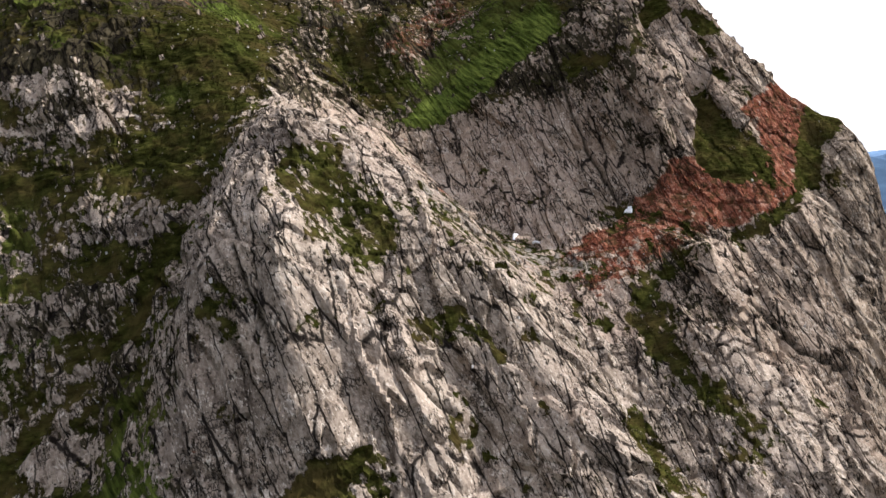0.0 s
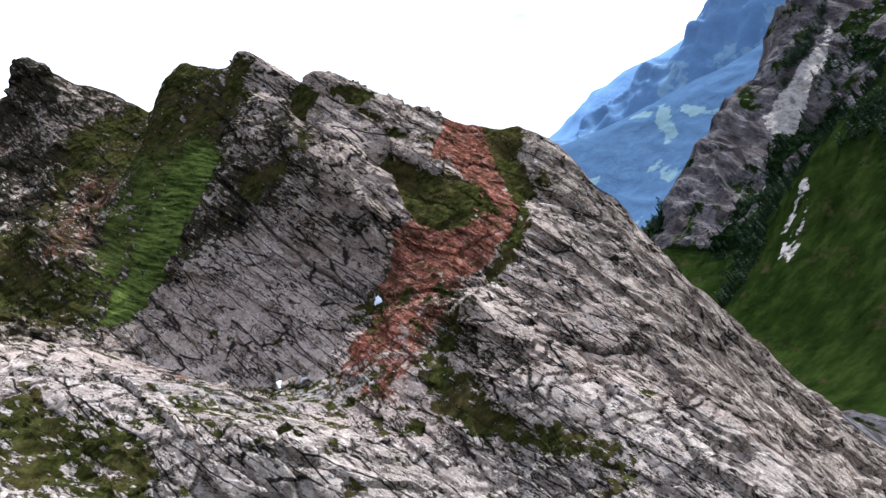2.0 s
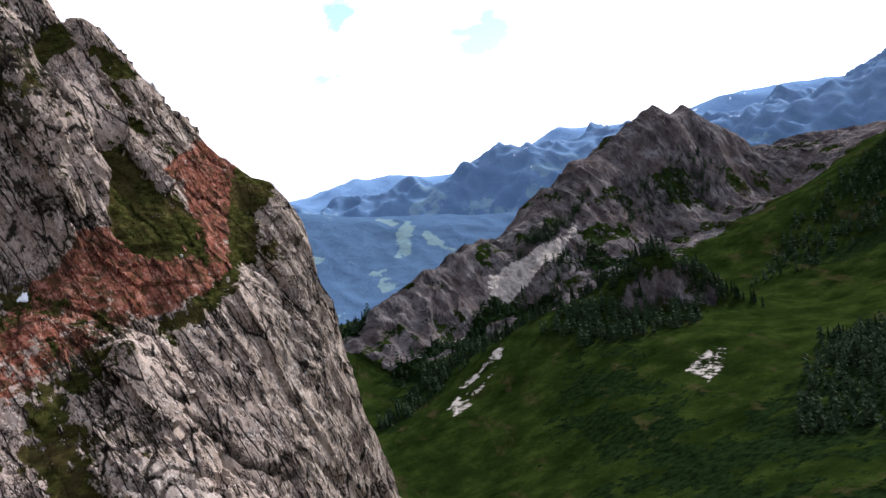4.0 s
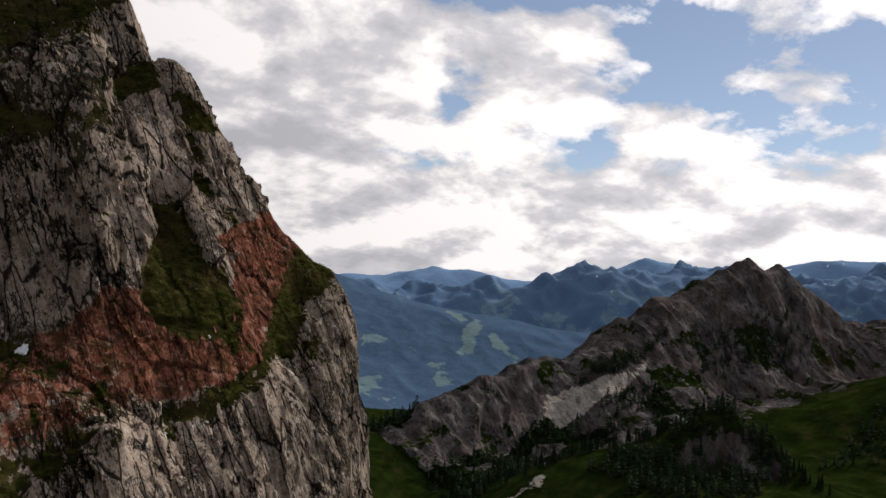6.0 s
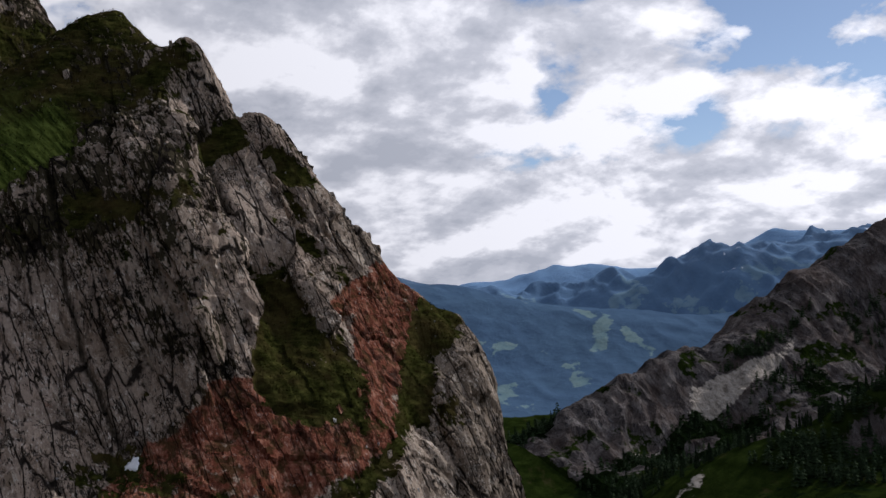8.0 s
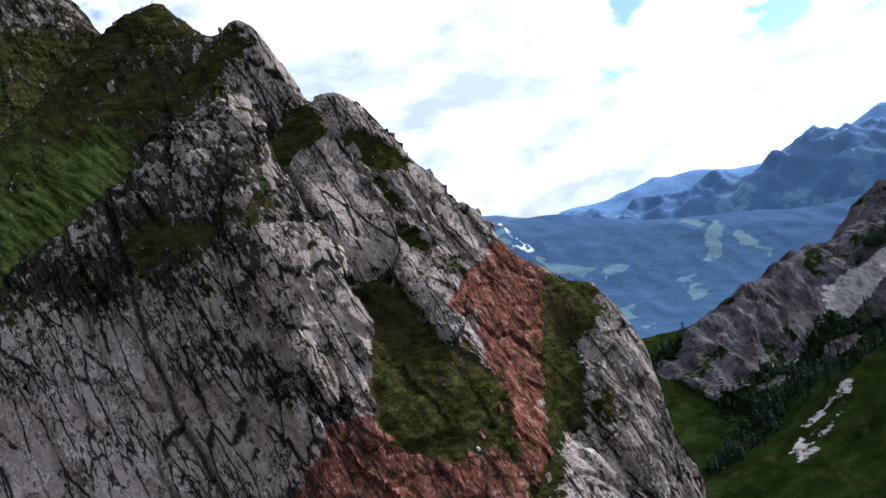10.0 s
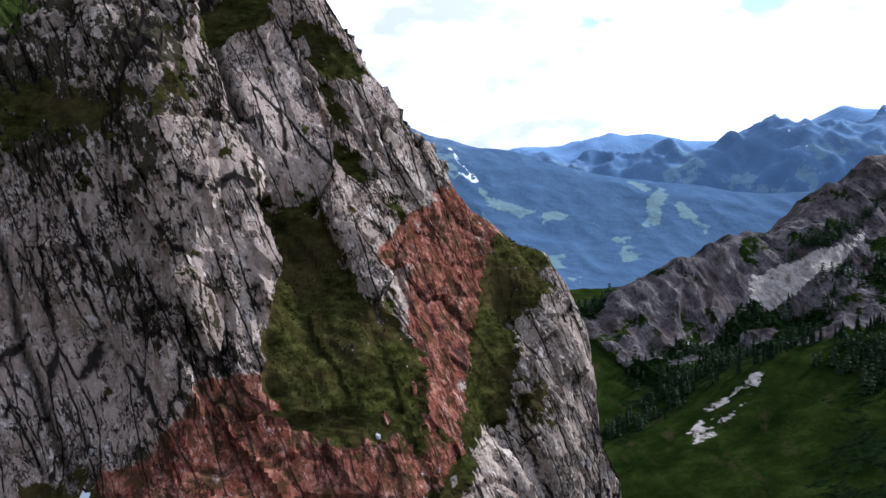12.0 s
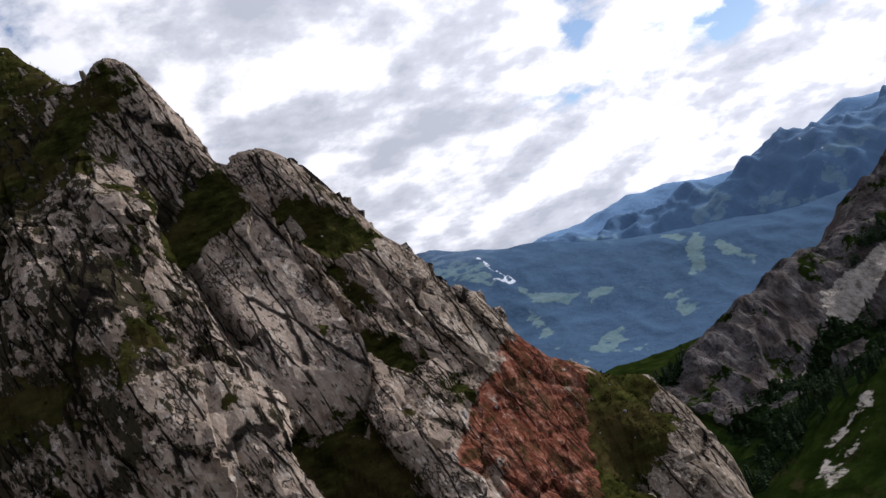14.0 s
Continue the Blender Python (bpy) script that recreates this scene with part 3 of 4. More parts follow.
# deep fissures and the smooth pale slabs, in x and z
FISSURES = [([(43, 356), (44, 345), (45, 328), (48, 314), (53, 299)], 0.7, 2.5), ([(77.5, 366), (77.3, 358), (78, 350), (79, 344)], 1.3, 4.5), ([(71, 276), (81, 263), (86, 255), (103, 246)], 0.7, 2.4),
            ([(-39, 310), (-36, 302), (-34, 294), (-31, 284)], 0.6, 2.4), ([(-11, 285), (-12, 281), (-8, 275), (-2, 266)], 0.6, 2.1), ([(97, 346), (94, 335), (89, 329)], 0.6, 1.8),
            ([(136, 299), (134, 291), (131, 284), (126, 268)], 0.5, 1.8), ([(60, 352), (61, 338), (63, 322), (61, 306)], 0.5, 1.4), ([(36, 340), (38, 326), (42, 312), (47, 300)], 0.5, 1.3),
            ([(100, 352), (103, 340), (108, 331)], 0.5, 1.4), ([(-8, 286), (-4, 278), (2, 271), (6, 262)], 0.5, 1.4), ([(113, 292), (118, 280), (121, 266)], 0.5, 1.5), ([(86, 366), (90, 352), (91, 344)], 0.5, 1.4)]
SMOOTH_SLABS = [[(76, 351), (88, 356), (91, 344), (90, 332), (81, 332), (77, 337)], [(71, 285), (73, 279), (74, 271), (67, 272), (62, 277), (63, 282)], [(46, 318), (60, 316), (66, 310), (58, 301), (52, 300), (47, 308)], [(-34, 300), (-26, 300), (-18, 280), (-26, 272), (-34, 284)],
                [(88, 266), (100, 262), (103, 252), (90, 252), (84, 258)]]


# sharp edges where one slab stands over the next: line in x and z, rise of the slab before it, drop behind it
EDGES = [([(73, 367), (70.8, 358), (69.5, 350.5), (72, 343), (76, 337), (78.8, 333), (80, 325), (80.3, 319)], 1.6, 1.6), ([(84, 376), (86, 367), (89, 360), (91, 354), (92, 344), (92, 332)], 2.4, 3.0)]


def edge_steps(x, z):
    """How far the slabs beside the sharp edges stand out or back."""
    out = np.zeros_like(z)
    for line, rise, drop in EDGES:
        zs, xs = [p[1] for p in line][::-1], [p[0] for p in line][::-1]
        s = x - np.interp(z, zs, xs)
        ends = smooth(zs[0] - 3, zs[0] + 5, z) * smooth(zs[-1] + 3, zs[-1] - 5, z)
        out = out + ends * np.where(s < 0, rise * np.exp(np.minimum(s, 0) / 14), -drop * np.exp(-np.maximum(s, 0) / 7))
    return out


def far_from(x, z, line):
    """Metres from a line, in x and z."""
    near = np.full(np.shape(x), 1e9)
    for (ax, ay), (bx, by) in zip(line, line[1:]):
        dx, dy = bx - ax, by - ay
        t = np.clip(((x - ax) * dx + (z - ay) * dy) / (dx * dx + dy * dy), 0, 1)
        near = np.minimum(near, np.hypot(x - ax - t * dx, z - ay - t * dy))
    return near


def blocks(u, v, seed):
    """Irregular cells: how near the joint is, and a chance value and a tilt for each cell."""
    iu, iv = np.floor(u), np.floor(v)
    first, second = np.full(u.shape, 9.0), np.full(u.shape, 9.0)
    value, tilt = np.zeros(u.shape), np.zeros(u.shape)
    for i in (-1, 0, 1):
        for j in (-1, 0, 1):
            cu, cv = iu + i, iv + j
            px = cu + 0.5 + 0.42 * lattice(cu, cv, cu * 0, seed)
            py = cv + 0.5 + 0.42 * lattice(cu, cv, cu * 0, seed + 1)
            d = np.hypot(u - px, v - py)
            closer = d < first
            second = np.where(closer, first, np.minimum(second, d))
            value = np.where(closer, lattice(cu, cv, cu * 0, seed + 2), value)
            tilt = np.where(closer, lattice(cu, cv, cu * 0, seed + 3) * (u - px) + lattice(cu, cv, cu * 0, seed + 4) * (v - py), tilt)
            first = np.where(closer, d, first)
    return second - first, value, tilt


def rock_relief(x, y, z):
    """How far the bedded rock stands out in metres."""
    bend = fbm(x / 34, y / 34, z / 34, 3, 5)
    across = x - 0.15 * y + 0.33 * z + 6 * bend
    down = z + 0.6 * y + 5 * fbm(x / 11, y / 11, z / 11, 2, 6)
    wob = 1.2 * fbm(x / 6, y / 6, z / 6, 2, 7)
    gap, value, tilt = blocks((across + wob) / 6.4, down / 24, 100)
    gap2, value2, tilt2 = blocks((across + wob) / 2.7, down / 8.5, 110)
    gap3, value3, tilt3 = blocks((across + 0.5 * wob) / 13.0, down / 46, 120)
    out = value3 * 1.3 + tilt3 * 1.7 + value * 1.0 + tilt * 1.4 + value2 * 0.5 + tilt2 * 0.8
    joint = smooth(0.12, 0.03, gap) * smooth(-0.45, 0.25, fbm(x / 14, y / 14, z / 14, 2, 31))
    joint2 = smooth(0.15, 0.04, gap2) * smooth(-0.1, 0.35, fbm(x / 10, y / 10, z / 10, 2, 32))
    out = out - 0.75 * joint - 0.4 * joint2
    out = out + vnoise(across / 17, y / 70, down / 60, 21) * 0.9
    shelf = smooth(0.90, 0.98, 1 - np.abs(vnoise(across / 30, y / 40, down / 8, 29)))
    rough = fbm(x / 3, y / 3, z / 3, 3, 30) * 0.35
    return out - 0.8 * shelf + 0.45 * rough


def near_mountain():
    xs, ys = np.arange(NX0, NX1 + 0.01, STEP), np.arange(NY0, NY1 + 0.01, STEP)
    x, y = np.meshgrid(xs, ys)
    z = LAND(x, y)
    gy, gx = np.gradient(z, STEP, STEP)
    up = 1 / np.sqrt(gx * gx + gy * gy + 1)
    wx = x + 2.6 * fbm(x / 9, y / 9, z / 9, 3, 41)
    wz = z + 2.2 * fbm(x / 9, y / 9, z / 9, 3, 42)
    wall, near, gully = y > 236, y < 236, (y > 200) & (x < 45) & (y < 300)
    turf = np.zeros_like(z)
    for outline, soft, where in ((TURF_BOWL, 3.0, wall), (TURF_RIM, 2.6, wall), (TURF_LOW, 4.5, x > 38), (TURF_SHELF, 5.0, wall), (TURF_TOP, 8.0, y > 262), (TURF_CREST, 2.5, wall), (TURF_STRIP, 1.5, wall), (TURF_STEP, 2.0, wall), (TURF_GAP, 2.5, wall), (TURF_SPUR, 2.5, wall),
                                 (TURF_FOOT, 4.0, gully), (TURF_LEFT, 10.0, y < 345), (TURF_GULLY, 4.0, near), (TURF_RIB, 4.0, near), (TURF_POCKET, 4.0, near), (TURF_NICHE, 2.0, near), (TURF_STREAK, 3.0, near)):
        weight = {id(TURF_SHELF): 0.80, id(TURF_CREST): 0.80, id(TURF_STEP): 0.85, id(TURF_GAP): 0.70, id(TURF_SPUR): 0.68, id(TURF_RIB): 0.60, id(TURF_FOOT): 0.66, id(TURF_POCKET): 0.62, id(TURF_LOW): 0.70, id(TURF_TOP): 0.66, id(TURF_LEFT): 0.76}.get(id(outline), 0.9)
        turf = np.maximum(turf, weight * inside(wx, wz, outline, soft) * where)
    # turf also holds on ledges, and thins out the rock of the left flank
    ledge = smooth(0.66, 0.80, up) * 0.55
    scattered = 0.50 * smooth(0.05, 0.45, fbm(x / 16, y / 16, z / 9, 4, 43))
    flank = smooth(-38, -62, x) * 0.62 * smooth(-0.35, 0.25, fbm(x / 12, y / 12, z / 8, 4, 44))
    turf = np.maximum(turf, np.maximum(np.maximum(scattered * smooth(0.50, 0.62, up + 0.1), ledge * smooth(0, 0.3, fbm(x / 20, y / 20, z / 20, 3, 45))), flank))
    turf = np.maximum(turf, 0.58 * near * smooth(0.10, 0.42, fbm(x / 8, y / 8, z / 6, 4, 75)) * smooth(-0.1, 0.3, fbm(x / 30, y / 30, z / 30, 2, 76)))
    red = inside(wx, wz, RED_BAND, 1.6) * (y > 244)
    red = red * (1 - 0.34 * smooth(296, 284, z) - 0.22 * smooth(0.0, 0.4, fbm(x / 9, y / 9, z / 9, 3, 73)))
    stain = 0.46 * smooth(0.10, 0.5, fbm(x / 22, y / 22, z / 22, 3, 46)) * smooth(258, 285, y) * smooth(45, 15, x)
    red = np.maximum(red, stain)
    strip = inside(wx, wz, LUSH_STRIP, 3) * wall
    turf = np.maximum(turf, 0.85 * strip)
    earth = inside(wx, wz, BARE_EARTH, 4) * wall
    turf, red = turf * (1 - 0.45 * earth), np.maximum(red, 0.52 * earth)
    lush = np.maximum(np.maximum(0.55 * inside(wx, wz, LUSH_LEFT, 5) * (y > 300), strip), 0.8 * smooth(-36, -55, x) * smooth(-0.1, 0.4, fbm(x / 30, y / 30, z / 30, 3, 47)))
    scree = inside(wx, wz, SCREE_FOOT, 3.0) * gully * 0.46
    rock = 1 - smooth(0.35, 0.75, turf)
    bare = np.zeros_like(z)
    for slab in SMOOTH_SLABS:
        bare = np.maximum(bare, inside(wx, wz, slab, 2.0))
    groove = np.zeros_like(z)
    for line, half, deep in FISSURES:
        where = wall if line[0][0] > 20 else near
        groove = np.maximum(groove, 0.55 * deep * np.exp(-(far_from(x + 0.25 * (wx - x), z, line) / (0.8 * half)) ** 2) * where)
    pink = smooth(60, 42, x) * wall * smooth(345, 325, z) * smooth(-0.4, 0.1, fbm(x / 25, y / 25, z / 25, 3, 50))
    # extra moss on the far left flank also puts its shade into colour
    moss = 0.45 - 0.22 * smooth(62, 45, x) * smooth(-10, 5, x) * wall * smooth(345, 325, z) + (0.14 + 0.27 * smooth(328, 344, z)) * smooth(78, 64, x) * wall - 0.15 * smooth(98, 108, x) - 0.25 * pink + 0.35 * smooth(-35, -60, x) - 0.6 * bare - 0.15 * smooth(70, 90, x) * smooth(320, 290, z) - 0.20 * near + 0.30 * smooth(0.6, 2.5, groove)
    fade = smooth(0, 14, np.minimum(np.minimum(x - NX0, NX1 - x), np.minimum(y - NY0, NY1 - y)))
    tread = 0.30 * np.abs(vnoise(x / 5, y / 5, z / 1.3, 48)) + 0.9 * fbm(x / 4, y / 4, z / 2.4, 3, 49)
    warm = np.maximum(pink, 0.6 * wall * smooth(-20, 10, x) * smooth(114, 100, x))
    relief = rock_relief(x, y, z)
    calm = 0.3 + 0.7 * smooth(1.0, 12.0, far_from(x, y, [p[:2] for p in CREST]))
    out = calm * (relief * (0.25 + 0.75 * rock) * (1 - 0.55 * red) * (1 - 0.7 * bare) * (1 - 0.45 * pink) - 0.5 * (1 - rock) + tread * (1 - rock) - groove + edge_steps(x + 0.3 * (wx - x), z) * wall) * fade
    place = np.stack([x - gx * up * out, y - gy * up * out, z + up * out], -1)
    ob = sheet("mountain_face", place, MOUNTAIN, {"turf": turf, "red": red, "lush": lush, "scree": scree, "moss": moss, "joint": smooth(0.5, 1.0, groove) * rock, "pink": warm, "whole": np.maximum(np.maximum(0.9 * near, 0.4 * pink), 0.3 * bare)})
    return tagged(ob, "steep grey limestone mountainside with a red band and turf ledges", "mountain", kind="structure"), place, turf


mountain_face, NEAR_PLACE, NEAR_TURF = near_mountain()


# ---- the valley, the far slopes and the ranges -----------------------------------------
SCREE_SLOPE = [(888, 1268), (918, 1305), (958, 1302), (1004, 1286), (1045, 1283), (1082, 1287), (1122, 1313), (1119, 1296), (1090, 1284), (1027, 1251), (965, 1238), (905, 1245)]


SCREE_RUNS = [[(782, 1254), (757, 1218), (720, 1187), (723, 1182), (762, 1215), (788, 1253)], [(844, 1268), (822, 1251), (779, 1216), (783, 1213), (828, 1249), (849, 1265)], [(912, 1301), (863, 1248), (867, 1245), (919, 1300)]]


def ground_sheet():
    xs = np.concatenate([np.arange(-4600, -400, 150), np.arange(-400, NX0, 25), np.arange(NX0, NX1, 8.65), np.arange(NX1, 1000, 5.5), np.arange(1000, 2300, 8.0), np.arange(2300, 4700, 150)])
    ys = np.concatenate([np.arange(-4600, -300, 150), np.arange(-300, NY0, 16.48), np.arange(NY0, NY1, 8.0), np.arange(NY1, 1000, 5.5), np.arange(1000, 1500, 6.0), np.arange(1500, 1700, 12.0), np.arange(1700, 4700, 120)])
    x, y = np.meshgrid(xs, ys)
    z = LAND(x, y)
    far = smooth(2300, 3200, np.hypot(x - 600, y - 600))
    z = z * (1 - far) + 20 * far
    gy, gx = np.gradient(z, ys, xs)
    slope = np.hypot(gx, gy)
    big = smooth(1060, 1150, y - 0.02 * x) * (x > 640) * (y < 1800)
    crag = np.maximum(big, smooth(0.75, 1.0, slope))
    knob = inside(x, y, [(782, 862), (796, 876), (822, 858), (848, 842), (872, 816), (858, 794), (834, 814), (806, 834)], 5) * smooth(-0.45, -0.1, fbm(x / 16, y / 16, z / 60, 3, 68))
    crag = np.maximum(crag, knob)
    across = x - 0.25 * z + 30 * fbm(x / 120, y / 120, z / 120, 3, 60)
    gullies = (1 - 2 * np.abs(vnoise(across / 17, y / 60, z / 55, 74))) * 5 + (1 - 2 * np.abs(vnoise(across / 95, y / 300, z / 260, 61))) * 13 + (1 - 2 * np.abs(vnoise(across / 36, y / 120, z / 110, 62))) * 11 + fbm(x / 18, y / 18, z / 18, 3, 63) * 6
    soft_hump = fbm(x / 150, y / 150, x * 0, 5, 64, 0.45) * 10
    edge = smooth(0, 60, np.maximum(np.maximum(NX0 - x, x - NX1), np.maximum(NY0 - y, y - NY1)))
    z = z + edge * ((gullies - 14) * crag * 1.0 + soft_hump * (1 - crag))
    beneath = (x > NX0 + 12) & (x < NX1 - 12) & (y > NY0 + 12) & (y < NY1 - 12)
    z = np.where(beneath, z - 25, z)
    turf = 1 - crag * (0.95 - 0.55 * smooth(0.15, 0.5, fbm(x / 70, y / 70, z / 50, 4, 65)) * smooth(1.0, 0.6, slope))
    turf = np.maximum(turf, 0.62 * crag * smooth(0.05, 0.35, fbm(x / 45, y / 60, z / 60, 4, 70)) * smooth(330, 250, z))
    patch = fbm(x / 90, y / 90, x * 0, 4, 66)
    wood = np.maximum(0.9 * smooth(-0.1, 0.2, patch) * inside(x, y, [(560, 1040), (700, 1060), (900, 1150), (1120, 1240), (960, 1300), (760, 1220), (620, 1180)], 30), 0)
    wood = np.maximum(wood, 0.85 * smooth(0.0, 0.25, patch) * inside(x, y, [(640, 1300), (700, 1330), (780, 1420), (700, 1500), (600, 1400)], 30))
    wood = np.maximum(wood, 0.75 * smooth(0.05, 0.3, patch) * inside(x, y, [(1050, 880), (1300, 1000), (1600, 900), (1700, 600), (1300, 700)], 40))
    # dark scrub colour that also paints the cloud shade on the near slope
    scrub_shade = inside(x + 30 * patch, y + 30 * patch, [(300, 200), (330, 420), (420, 560), (520, 700), (600, 800), (690, 870), (760, 890), (740, 800), (650, 690), (620, 590), (690, 560), (760, 600), (900, 560), (900, 200)], 110)
    wood = np.maximum(wood, 0.40 * scrub_shade + 0.45 * scrub_shade * smooth(-0.35, 0.25, fbm(x / 35, y / 35, x * 0, 4, 72)))
    wood = np.maximum(wood, 0.9 * inside(x + 25 * patch, y, [(600, 400), (720, 545), (860, 560), (1000, 300), (700, 300)], 25))
    wood = np.maximum(wood, 0.62 * smooth(-0.2, 0.2, patch) * inside(x, y, [(480, 960), (620, 1000), (760, 960), (850, 900), (1150, 1050), (1250, 1250), (900, 1240), (600, 1100)], 30))
    scree = 0.85 * inside(x + 9 * patch, y + 9 * patch, SCREE_SLOPE, 7)
    ragged = 12 * fbm(x / 28, y / 28, x * 0, 3, 67)
    scree = np.maximum(scree, inside(x + ragged, y + ragged, [(668, 970), (680, 966), (652, 928), (587, 904), (552, 904), (572, 942), (591, 960), (630, 964)], 9) * (0.24 + 0.42 * smooth(-0.25, 0.15, fbm(x / 26, y / 26, x * 0, 3, 69))))
    scree = np.maximum(scree, 0.50 * inside(x + 10 * patch, y + 10 * patch, [(672, 684), (707, 690), (726, 671), (690, 645), (650, 629)], 7))
    for run in SCREE_RUNS:
        scree = np.maximum(scree, 0.62 * inside(x + 4 * patch, y + 4 * patch, run, 5))
    ob = sheet("ground", np.stack([x, y, z], -1), VALLEYS, {"turf": turf, "wood": wood, "scree": scree})
    return tagged(ob, "green valley pasture rising to grey crags and scree", "valley", kind="structure"), xs, ys, z


ground, GROUND_X, GROUND_Y, GROUND_Z = ground_sheet()

# clearings, snow and bare ground on the far slopes, in x and y
CLEARINGS = [[(1661, 2755), (1676, 2713), (1538, 2542), (1469, 2557), (1563, 2637)], [(1654, 2660), (1685, 2638), (1660, 2558), (1680, 2482), (1652, 2467), (1623, 2539)],
             [(1405, 2525), (1430, 2507), (1375, 2425), (1420, 2405), (1389, 2361), (1320, 2372)], [(1040, 2370), (1094, 2420), (1210, 2465), (1138, 2378), (1095, 2310)],
             [(1243, 2695), (1312, 2655), (1280, 2620), (1200, 2605)], [(1090, 2815), (1141, 2739), (1216, 2673), (1153, 2632), (1069, 2730)], [(1046, 2700), (1020, 2600), (1000, 2500), (1030, 2500), (1062, 2675)],
             [(2211, 3585), (2272, 3572), (2323, 3504), (2323, 3460), (2225, 3475), (2193, 3553)], [(2649, 3259), (2751, 3177), (2780, 3120), (2602, 3185)]]
OLD_SNOW = [[(1092, 3083), (1107, 3064), (1094, 2962), (1108, 2897), (1126, 2818), (1110, 2830), (1089, 2903), (1078, 2964)], [(1046, 2918), (1078, 2902), (1108, 2832), (1084, 2840)],
            [(2590, 3350), (2627, 3300), (2655, 3225), (2595, 3315)]]


HILL = [(1032, 3332, 454), (1100, 3310, 425), (1221, 3269, 388), (1402, 3080, 336), (1600, 2960, 275), (1816, 2830, 240), (2023, 2700, 212), (2145, 2650, 214), (2400, 2500, 190)]
HILL_SIDE = [(700, 3500, 470), (300, 3500, 430), (1000, 2700, 190), (1300, 2500, 110), (1700, 2350, 70), (2100, 2250, 60), (1200, 2200, 20), (2600, 2200, 110), (600, 2800, 240), (500, 2200, 20), (1900, 1950, 10)]
HILL_BACK = [(1300, 3600, 230), (1700, 3400, 150), (2200, 3000, 110), (2700, 2500, 90)]
RANGE = [(1600, 4150, 400), (1817, 3989, 428), (1960, 3960, 385), (2130, 3850, 380), (2240, 3780, 392), (2312, 3722, 450), (2370, 3690, 440), (2430, 3640, 395), (2482, 3610, 425), (2560, 3560, 480), (2642, 3491, 516),
         (2780, 3450, 490), (2920, 3393, 498), (3050, 3370, 490), (3116, 3349, 552), (3180, 3300, 492), (3276, 3191, 530), (3400, 3050, 482), (3485, 2958, 508), (3560, 2800, 500), (3637, 2702, 575), (3690, 2650, 510),
         (3780, 2500, 540), (3877, 2332, 620), (4050, 2100, 560), (4300, 1500, 500)]
RANGE_FOOT = [(1700, 3650, 180), (2100, 3450, 190), (2350, 3250, 210), (2700, 2950, 240), (3000, 2650, 260), (3300, 2200, 260), (3600, 1600, 240)]

RANGE_LOW = [(1450, 3300, -40), (1900, 3050, -40), (2300, 2750, -40), (2700, 2350, -40), (3050, 1900, -40), (3350, 1500, -40), (1500, 2500, -60), (2200, 1600, -60)]

LAST_RANGE = [(1700, 4520, 350), (1801, 4486, 379), (1903, 4443, 403), (2003, 4398, 433), (2106, 4350, 430), (2206, 4300, 437), (2316, 4240, 487), (2379, 4205, 467), (2477, 4148, 463), (2600, 4073, 427),
              (2786, 3947, 424), (3005, 3780, 477), (3087, 3710, 525), (3157, 3648, 560), (3229, 3585, 536), (3327, 3494, 522), (3528, 3288, 516), (3643, 3156, 554), (3765, 3003, 582), (3891, 2837, 576), (4100, 2500, 560)]


def ridge_land(name, lines, singles, x0, x1, y0, y1, step, label, seed, crag_from, rugged, cover, sink, snow_share):
    behind = [[(a * f, b * f, c - drop) for a, b, c in lines[0]] for f, drop in ((1.035, 45), (1.09, 150))]
    land = Land(spread(lines + behind[:1], 60) + spread(singles + behind[1:], 90, False))
    x, y = np.meshgrid(np.arange(x0, x1, step), np.arange(y0, y1, step))
    z = land(x, y)
    spurs = (1 - 2 * np.abs(vnoise(x / 260 + z / 400, y / 330, x * 0, seed))) * 22 + (1 - 2 * np.abs(vnoise(x / 85, y / 95, x * 0, seed + 1))) * (8 + 14 * (rugged > 0.9)) + fbm(x / 50, y / 50, x * 0, 4, seed + 2) * 6 + (1 - 2 * np.abs(vnoise(x / 48, y / 52, x * 0, seed + 8))) * 11 * (rugged > 0.9)
    z = z + (spurs - 26) * rugged - sink
    z = np.where(np.minimum(np.minimum(x - x0, x1 - x), np.minimum(y - y0, y1 - y)) < 1.5 * step, -60, z)
    turf = 0.60 * smooth(0.30, 0.52, fbm(x / 110 + y / 300, y / 330 - x / 300, x * 0, 4, seed + 3))
    wx, wy = x + 26 * fbm(x / 45, y / 45, x * 0, 3, seed + 6), y + 26 * fbm(x / 45, y / 45, x * 0, 3, seed + 7)
    for outline in CLEARINGS:
        turf = np.maximum(turf, 0.72 * inside(wx, wy, outline, 16))
    crag = smooth(crag_from, crag_from + 120, z + 60 * fbm(x / 120, y / 120, x * 0, 3, seed + 4))
    snow = snow_share * smooth(0.42, 0.56, fbm(x / 70, y / 70, x * 0, 3, seed + 5)) * smooth(crag_from + 20, crag_from + 130, z)
    for outline in OLD_SNOW:
        snow = np.maximum(snow, 0.63 * inside(x + 0.2 * (wx - x), y + 0.2 * (wy - y), outline, 6))
    ob = sheet(name, np.stack([x, y, z], -1), cover, {"turf": turf, "crag": crag, "snow": snow}, True)
    return tagged(ob, label, "mountain range", kind="structure")


